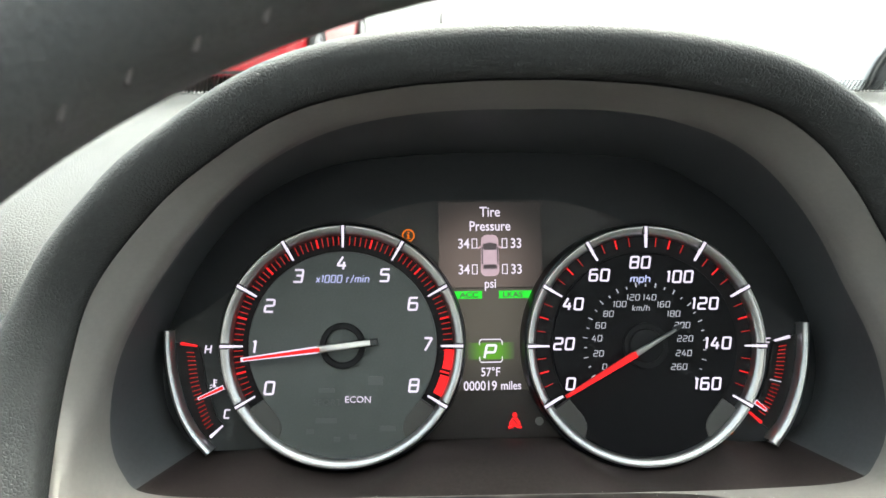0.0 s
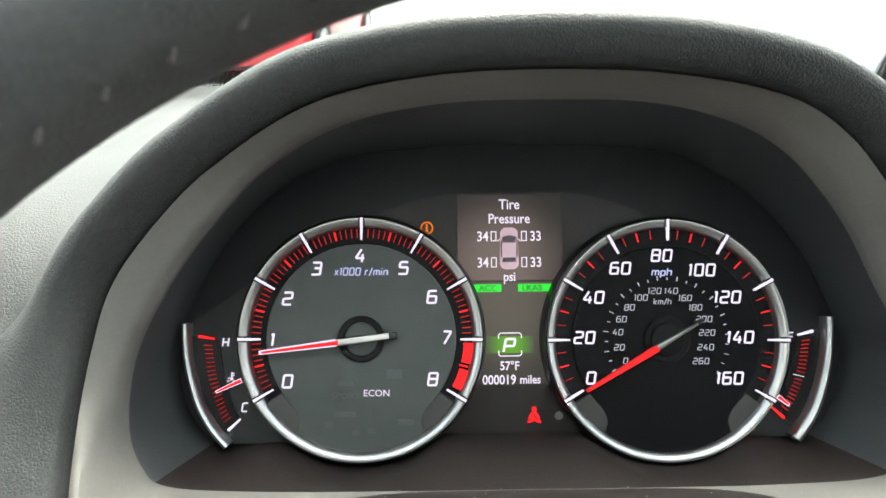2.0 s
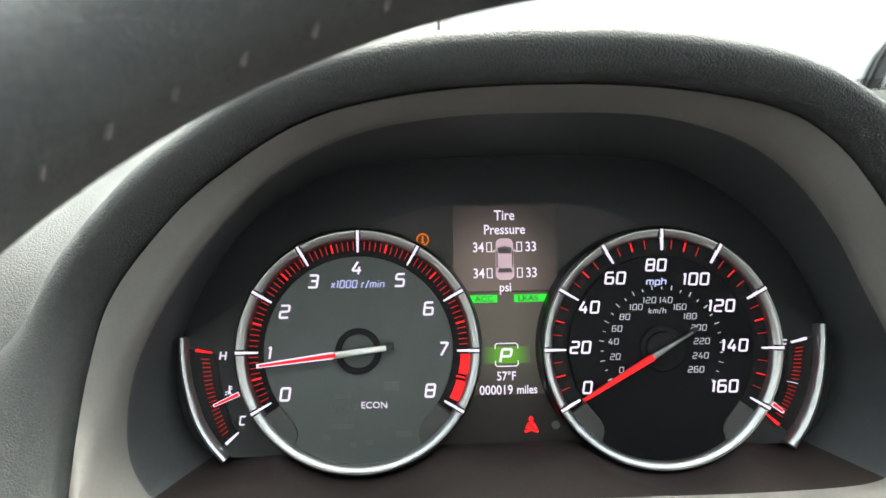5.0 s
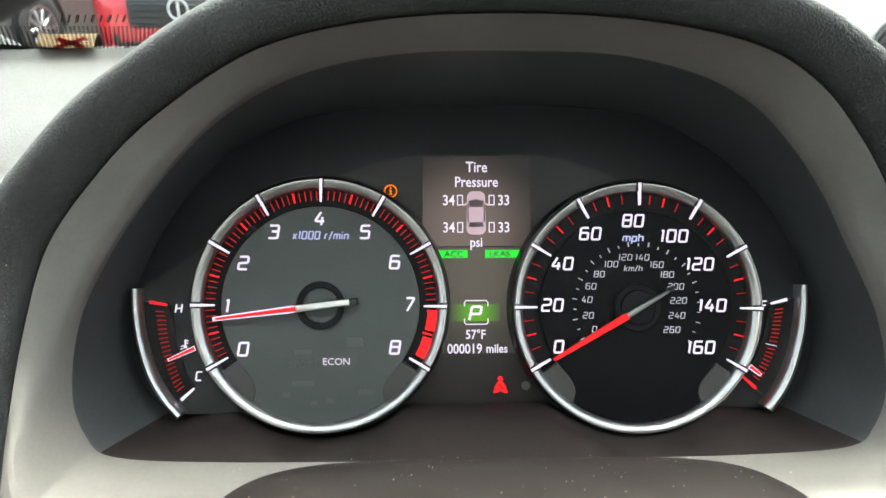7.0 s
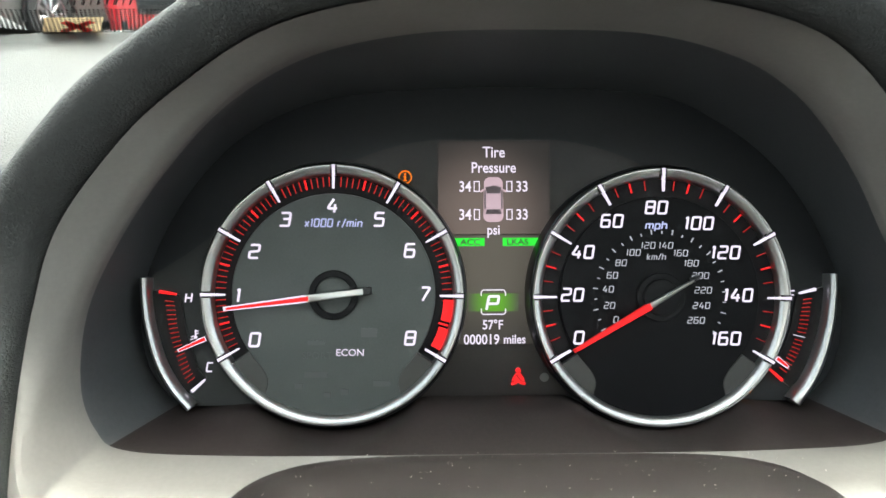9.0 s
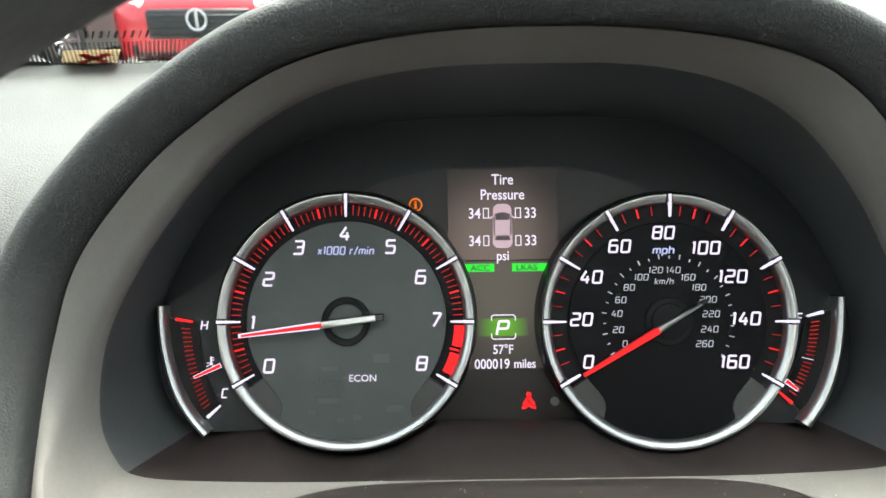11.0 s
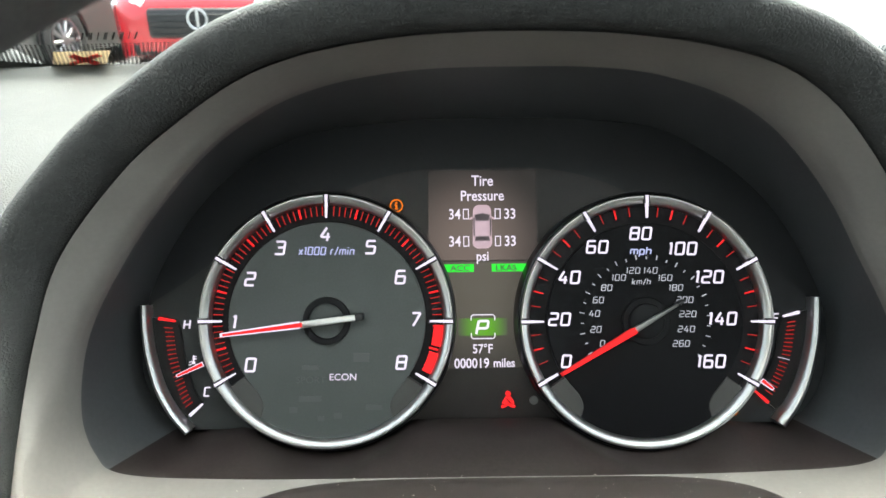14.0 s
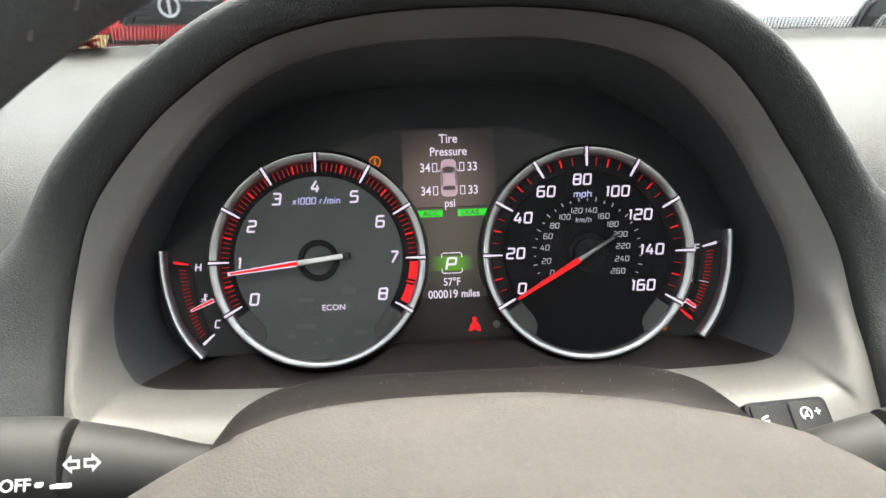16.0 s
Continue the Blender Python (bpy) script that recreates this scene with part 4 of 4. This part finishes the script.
for i in range(160):
    a = 2 * math.pi * i / 160
    c, s = math.cos(a), math.sin(a)
    loops.append([(WX + (WR + WM * 0.95 * math.cos(b)) * c, WY + WM * 1.1 * math.sin(b), WZ + (WR + WM * 0.95 * math.cos(b)) * s) for b in (2 * math.pi * k / 28 for k in range(28))])
loops.append(loops[0])
rim = part("rim", loft(loops, closed=True), RIM_LEATHER, wheel, "black leather rim")
for i in range(104):
    a = 2 * math.pi * i / 104
    for b in (radians(201),):
        r = WR + WM * 0.97 * math.cos(b)
        m = Matrix.Translation((WX + r * math.cos(a), WY + WM * 1.12 * math.sin(b), WZ + r * math.sin(a))) @ Matrix.Rotation(-a, 4, "Y") @ pose(0, 0, 0, 0, 28, 20)
        part("stitch", box(0.0040, 0.0008, 0.0010, bevel=0.0003, seg=1, m=m), STITCH, rim, smooth=False)

# airbag cover with a domed top, and the spokes beside it
TOP = [(-0.185, -0.118), (-0.150, -0.094), (-0.112, -0.0700), (-0.078, -0.0535), (-0.046, -0.0452), (0.007, -0.0436), (0.040, -0.0462), (0.062, -0.0495), (0.099, -0.0585), (0.125, -0.070), (0.160, -0.094), (0.195, -0.120)]
ridge = [(p.x, p.y) for p in spline([(a, b, 0) for a, b in TOP], 121)]


def cover(x0, x1, inset=0.0):
    loops = []
    for y, dz in ((-0.106, -0.060), (-0.110, -0.014), (-0.1135, -0.0040), (-0.1190, -0.0003), (-0.1250, 0.0), (-0.1320, -0.0022), (-0.1420, -0.0075), (-0.1550, -0.0160), (-0.1680, -0.0240), (-0.1830, -0.0340), (-0.1980, -0.0460), (-0.2120, -0.0600), (-0.2220, -0.0780), (-0.226, -0.10), (-0.222, -0.13)):
        loops.append([(x, y + inset * 0.4, z + dz - inset) for x, z in ridge if x0 <= x <= x1])
    return loft(loops, flip=True)


part("airbag_cover", cover(-0.0775, 0.1085), HUB, wheel, "taupe grained airbag cover")
part("spoke", cover(-0.19, -0.0770, 0.0010), HUB, wheel, "taupe wheel spoke")
part("spoke", cover(0.1078, 0.20, 0.0010), HUB, wheel, "taupe wheel spoke")

# ---- windscreen, pillars and the plain, unseen shell of the cabin ----
def cw(x, y, z):
    """From the cluster's frame into the world."""
    return C @ Vector((x, y, z))


base = cw(0, 0.176, 0.1680)
WS = Matrix.Translation(base) @ pose(0, 0, 0, 29, 0, 180)


CROSS_U = -0.254
SAG = C.to_3x3() @ Vector((0, -0.044, -0.032))  # the glass curves back towards the pillars


def ws(u, v, out=0.0):
    """A point on the windscreen: u to the right, v up the slope, out off its inner face towards the cabin."""
    return WS @ Vector((-u, v, -out)) + SAG * (u / 0.7) ** 2


def on_ws(u0, u1, v0, v1, out, steps=24):
    """A sheet that follows the curved glass."""
    us = [u0 + (u1 - u0) * i / steps for i in range(steps + 1)]
    return loft([[ws(u, v0, out) for u in us], [ws(u * (0.84 if v1 > 0.5 else 1), v1, out) for u in us]])


glass = merge([on_ws(-0.70, 0.74, -0.01, 0.85, 0.0), on_ws(-0.70, 0.74, -0.01, 0.85, -0.005)])
windscreen = solid("windscreen", glass, GLASS, "sloping clear windscreen with a dotted black border", "windscreen", Matrix(), kind="structure", smooth=False)
windscreen.visible_shadow = False
dots = bmesh.new()
for row in range(12):
    for k in range(430):
        u, v = -0.50 + 0.0026 * k + (0.0013 if row % 2 else 0), 0.0050 + 0.0033 * row
        if u > -0.10 and row > 7:
            continue
        lift = max(0.0, (-0.255 - u) / 0.1) ** 2 * 0.04  # the border rises into the corner by the pillar
        size = 1.0 - 0.035 * row
        dots.faces.new([dots.verts.new(ws(u + 0.00120 * size * math.cos(math.pi * q / 4), v + lift + 0.00172 * size * math.sin(math.pi * q / 4), 0.0036)) for q in range(8)])
solid("windscreen_dots", dots, FRIT, "black ceramic dots along the windscreen foot", "glass border", Matrix(), kind="stuff", smooth=False)
edge_us = [-0.62 + 1.36 * i / 60 for i in range(61)]
strip = loft([[ws(u, -0.008, 0.0012) for u in edge_us], [ws(u, 0.0035 + max(0.0, (-0.255 - u) / 0.1) ** 2 * 0.04, 0.0012) for u in edge_us]])
bmesh.ops.solidify(strip, geom=strip.faces[:], thickness=0.0006)
solid("windscreen_border", strip, FRIT, "black ceramic border along the windscreen foot", "glass border", Matrix(), kind="structure", smooth=False)


def on_glass(name, u, v, w, h, mat, label):
    bm = bmesh.new()
    bm.faces.new([bm.verts.new(ws(u + a * w / 2 + 0.58 * b * h / 2, v + b * h / 2, 0.0012)) for a, b in ((-1, -1), (1, -1), (1, 1), (-1, 1))])
    bmesh.ops.solidify(bm, geom=bm.faces[:], thickness=0.0003)
    return solid(name, bm, mat, label, "label", Matrix(), smooth=False)


def glass_bars(rows, parent, mat, name):
    for u, v, w, h, turn in rows:
        bm = bmesh.new()
        c, s = math.cos(radians(turn)), math.sin(radians(turn))
        bm.faces.new([bm.verts.new(ws(u + a * w / 2 * c - b * h / 2 * s + 0.58 * (a * w / 2 * s + b * h / 2 * c), v + a * w / 2 * s + b * h / 2 * c, 0.0022)) for a, b in ((-1, -1), (1, -1), (1, 1), (-1, 1))])
        bmesh.ops.solidify(bm, geom=bm.faces[:], thickness=0.0003)
        part(name, bm, mat, parent, smooth=False)


cross = on_glass("windscreen_label", CROSS_U, 0.0150, 0.036, 0.022, BEIGE, "beige paper label with a red cross, and bars for a reflected code")
glass_bars([(CROSS_U + 0.002, 0.0140, 0.024, 0.0055, 40), (CROSS_U + 0.002, 0.0140, 0.024, 0.0055, -40)], cross, RED_PRINT, "red_cross")
# dark bars drawn in place of a bar code's reflection in the glass
glass_bars([(CROSS_U + 0.015 + 0.0031 * k + 0.0010 * (k % 3), 0.0500, 0.0006 + 0.0005 * (k % 2), 0.0100, 0) for k in range(12)], cross, FRIT, "reflected_bar")


def slab(name, corners, thick, mat, label, category):
    bm = bmesh.new()
    bm.faces.new([bm.verts.new(c) for c in corners])
    bmesh.ops.solidify(bm, geom=bm.faces[:], thickness=thick)
    bmesh.ops.recalc_face_normals(bm, faces=bm.faces)
    return solid(name, bm, mat, label, category, Matrix(), kind="structure", smooth=False)


top_l, top_r = ws(-0.56, 0.85), ws(0.60, 0.85)
for s, x_low, x_top, nm in ((-1, -0.70, -0.56, "pillar_left"), (1, 0.74, 0.60, "pillar_right")):
    foot, head = ws(x_low, -0.02, 0.01), ws(x_top, 0.86, 0.01)
    solid(nm, tube([foot, foot.lerp(head, 0.3), foot.lerp(head, 0.7), head], [0.05, 0.045, 0.04, 0.04], 16), TRIM, "dark windscreen pillar trim", "pillar", Matrix(), kind="structure")
# the padded end of the dash beside the pillar
solid("pillar_foot_trim", tube([cw(-0.348, 0.285, 0.185), cw(-0.375, 0.20, 0.176), cw(-0.41, 0.10, 0.145), cw(-0.45, 0.0, 0.10)], [0.012, 0.03, 0.04, 0.045], 20), TRIM, "dark trim at the foot of the windscreen pillar", "trim", Matrix(), kind="structure")
slab("roof", [(-0.62, top_l.y, top_l.z), (0.66, top_r.y, top_r.z), (0.66, -1.9, top_l.z + 0.02), (-0.62, -1.9, top_l.z + 0.02)], 0.04, CLOTH, "unseen roof, its underside pale to bounce light", "roof")
# unseen door, swung open so light from the left gets under the visor
slab("door_left", [(-0.76, 0.55, 0.25), (-1.30, -0.40, 0.25), (-1.30, -0.40, 0.86), (-0.76, 0.55, 0.86)], 0.05, CABIN, "unseen driver's door, set open to let light in", "car door")
slab("door_right", [(0.80, 0.6, 0.25), (0.80, -1.2, 0.25), (0.80, -1.2, 0.86), (0.80, 0.6, 0.86)], 0.05, CABIN, "unseen car door below its window, pale to bounce light", "car door")
slab("cabin_floor", [(-0.74, 0.6, 0.25), (0.80, 0.6, 0.25), (0.80, -1.9, 0.25), (-0.74, -1.9, 0.25)], 0.04, CABIN, "unseen cabin floor, pale to bounce light", "floor")
# unseen rear sides and back wall, added to cut light from behind
for s, x0, x1 in ((-1, -0.74, -0.63), (1, 0.80, 0.67)):
    slab("rear_side_" + ("left" if s < 0 else "right"), [(x0, -0.62, 0.30), (x0, -1.88, 0.30), (x1, -1.88, top_l.z + 0.01), (x1, -0.62, top_l.z + 0.01)], 0.04, CABIN, "unseen plain rear side, blocks light from behind", "wall")
slab("cabin_back", [(-0.74, -1.9, 0.25), (0.80, -1.9, 0.25), (0.80, -1.9, 1.12), (-0.74, -1.9, 1.12)], 0.05, CABIN, "unseen rear wall of the cabin, raised to block light", "wall")
slab("bulkhead", [(-0.74, 0.60, 0.25), (0.80, 0.60, 0.25), (0.80, 0.62, 0.80), (-0.74, 0.62, 0.80)], 0.02, CABIN, "unseen pale bulkhead below the windscreen", "wall")

# ---- outside: car park ----
gm = bmesh.new()
bmesh.ops.create_grid(gm, x_segments=40, y_segments=40, size=400)
solid("ground", gm, ASPHALT, "pale grey concrete of a car park", "ground", Matrix(), kind="structure")


def parked_car(paint, m, label, badge=True):
    """A saloon seen from the front: body, glass, lamps, grille, badge and wheels. Its nose points to -y."""
    car = thing("parked_car", label, "car", m, "cars in the car park")
    secs = []
    for y, w, z0, z1, crown in ((-2.30, 0.55, 0.30, 0.58, 0.03), (-2.27, 0.70, 0.24, 0.66, 0.04), (-2.15, 0.84, 0.20, 0.74, 0.05), (-1.90, 0.89, 0.19, 0.80, 0.06), (-1.40, 0.91, 0.19, 0.88, 0.07), (-0.95, 0.92, 0.19, 0.95, 0.06),
                                (0.0, 0.92, 0.19, 0.95, 0.04), (1.2, 0.92, 0.19, 0.97, 0.04), (1.9, 0.90, 0.20, 1.0, 0.04), (2.25, 0.80, 0.28, 0.98, 0.03), (2.35, 0.66, 0.36, 0.90, 0.03)):
        pts = []
        for i in range(25):
            u = -1 + 2 * i / 24
            pts.append((w * math.copysign(min(1, abs(u) ** 0.85 * 1.04), u), y, z1 + crown * (1 - u * u) - 0.07 * max(0, abs(u) - 0.8) / 0.2))
        pts += [(w, y, z0 + 0.5 * (z1 - z0)), (w * 0.97, y, z0), (-w * 0.97, y, z0), (-w, y, z0 + 0.5 * (z1 - z0))]
        secs.append(pts)
    bm = loft(secs, closed=True, caps=True)
    bmesh.ops.recalc_face_normals(bm, faces=bm.faces)
    part("body", bm, paint, car)
    cab = []
    for z, y0, y1, w in ((0.94, -0.95, 1.75, 0.80), (1.15, -0.55, 1.45, 0.73), (1.36, -0.12, 1.05, 0.63), (1.42, 0.10, 0.85, 0.56), (1.43, 0.25, 0.75, 0.45)):
        cab.append([(p[0], p[1], z) for p in [(q[0], q[1] + (y0 + y1) / 2) for q in rounded(2 * w, 2 * w, y1 - y0, 0.14, 0, 0, 5)]])
    part("glasshouse", loft(cab[:3], closed=True), CAR_GLASS, car, "dark window glass")
    part("roof", loft(cab[2:], closed=True, caps=True), paint, car)
    part("grille", box(0.95, 0.10, 0.26, (0, -2.275, 0.52), 0.04), GRILLE, car, "black front grille")
    for k in range(4):
        part("grille_bar", box(0.86, 0.03, 0.014, (0, -2.325, 0.43 + 0.055 * k), 0.005, 1), GRILLE, car)
    part("lower_intake", box(1.3, 0.08, 0.12, (0, -2.25, 0.30), 0.03), GRILLE, car, "black lower intake")
    if badge:
        b = part("badge", loft([[(r * math.cos(2 * math.pi * i / 40), y, 0.56 + r * math.sin(2 * math.pi * i / 40)) for i in range(40)] for r, y in ((0.092, -2.33), (0.095, -2.345), (0.086, -2.35), (0.074, -2.343))], closed=True), ALLOY, car, "round chrome badge")
        part("badge_stem", box(0.024, 0.012, 0.14, (0, -2.338, 0.56), 0.003, 1), ALLOY, car)
    for s in (-1, 1):
        part("headlamp", box(0.40, 0.16, 0.12, (0, 0, 0), 0.04, 3, Matrix.Translation((s * 0.66, -2.14, 0.66)) @ pose(0, 0, 0, 8, 0, s * 22)), LAMP, car, "clear headlamp")
        part("side_mirror", box(0.20, 0.12, 0.13, (s * 1.0, -0.62, 1.02), 0.045, 3), paint, car)
        for y in (-1.42, 1.38):
            wm = Matrix.Translation((s * 0.83, y, 0.33)) @ pose(0, 0, 0, 0, 90, 0)
            tyre = bmesh.new()
            prof_t = [(0.20, -0.10), (0.29, -0.115), (0.325, -0.10), (0.335, 0), (0.325, 0.10), (0.29, 0.115), (0.20, 0.10)]
            tyre = loft([[(r * math.cos(2 * math.pi * i / 40), r * math.sin(2 * math.pi * i / 40), h) for i in range(40)] for r, h in prof_t], closed=True)
            bmesh.ops.transform(tyre, matrix=wm, verts=tyre.verts)
            wheel_part = part("wheel", tyre, TYRE, car, "black tyre on a silver rim")
            spokes = [box(0.03, 0.40, 0.03, (0, 0, s * 0.09), 0.006, 1, Matrix.Rotation(math.pi * k / 5, 4, "Z")) for k in range(5)]
            hoop = loft([[(r * math.cos(2 * math.pi * i / 40), r * math.sin(2 * math.pi * i / 40), h * s) for i in range(40)] for r, h in ((0.215, 0.06), (0.218, 0.11), (0.20, 0.112), (0.195, 0.05))], closed=True)
            alloy = merge(spokes + [hoop])
            bmesh.ops.transform(alloy, matrix=wm, verts=alloy.verts)
            part("wheel_rim", alloy, ALLOY, wheel_part)
        arch = loft([[(s * (0.925 + o), y0 + r * math.cos(math.pi * i / 24), 0.33 + r * math.sin(math.pi * i / 24)) for i in range(25)] for y0 in (-1.42,) for r, o in ((0.36, 0), (0.40, 0.004), (0.345, -0.05))])
        part("wheel_arch", arch, GRILLE, car, "dark wheel arch")
    return car


parked_car(PAINT_RED, pose(-1.94, 8.27, 0, 0, 0, -4), "red saloon parked nose to nose across the aisle")
parked_car(PAINT_WHITE, pose(3.59, 5.48, 0, 0, 0, -57), "white saloon parked across the aisle", True)
parked_car(PAINT_WHITE, pose(1.2, 10.4, 0, 0, 0, 176), "white saloon parked further back with its tail to the aisle")
parked_car(PAINT_GREY, pose(-4.35, 8.0, 0, 0, 0, -6), "dark grey saloon parked beside the red one")
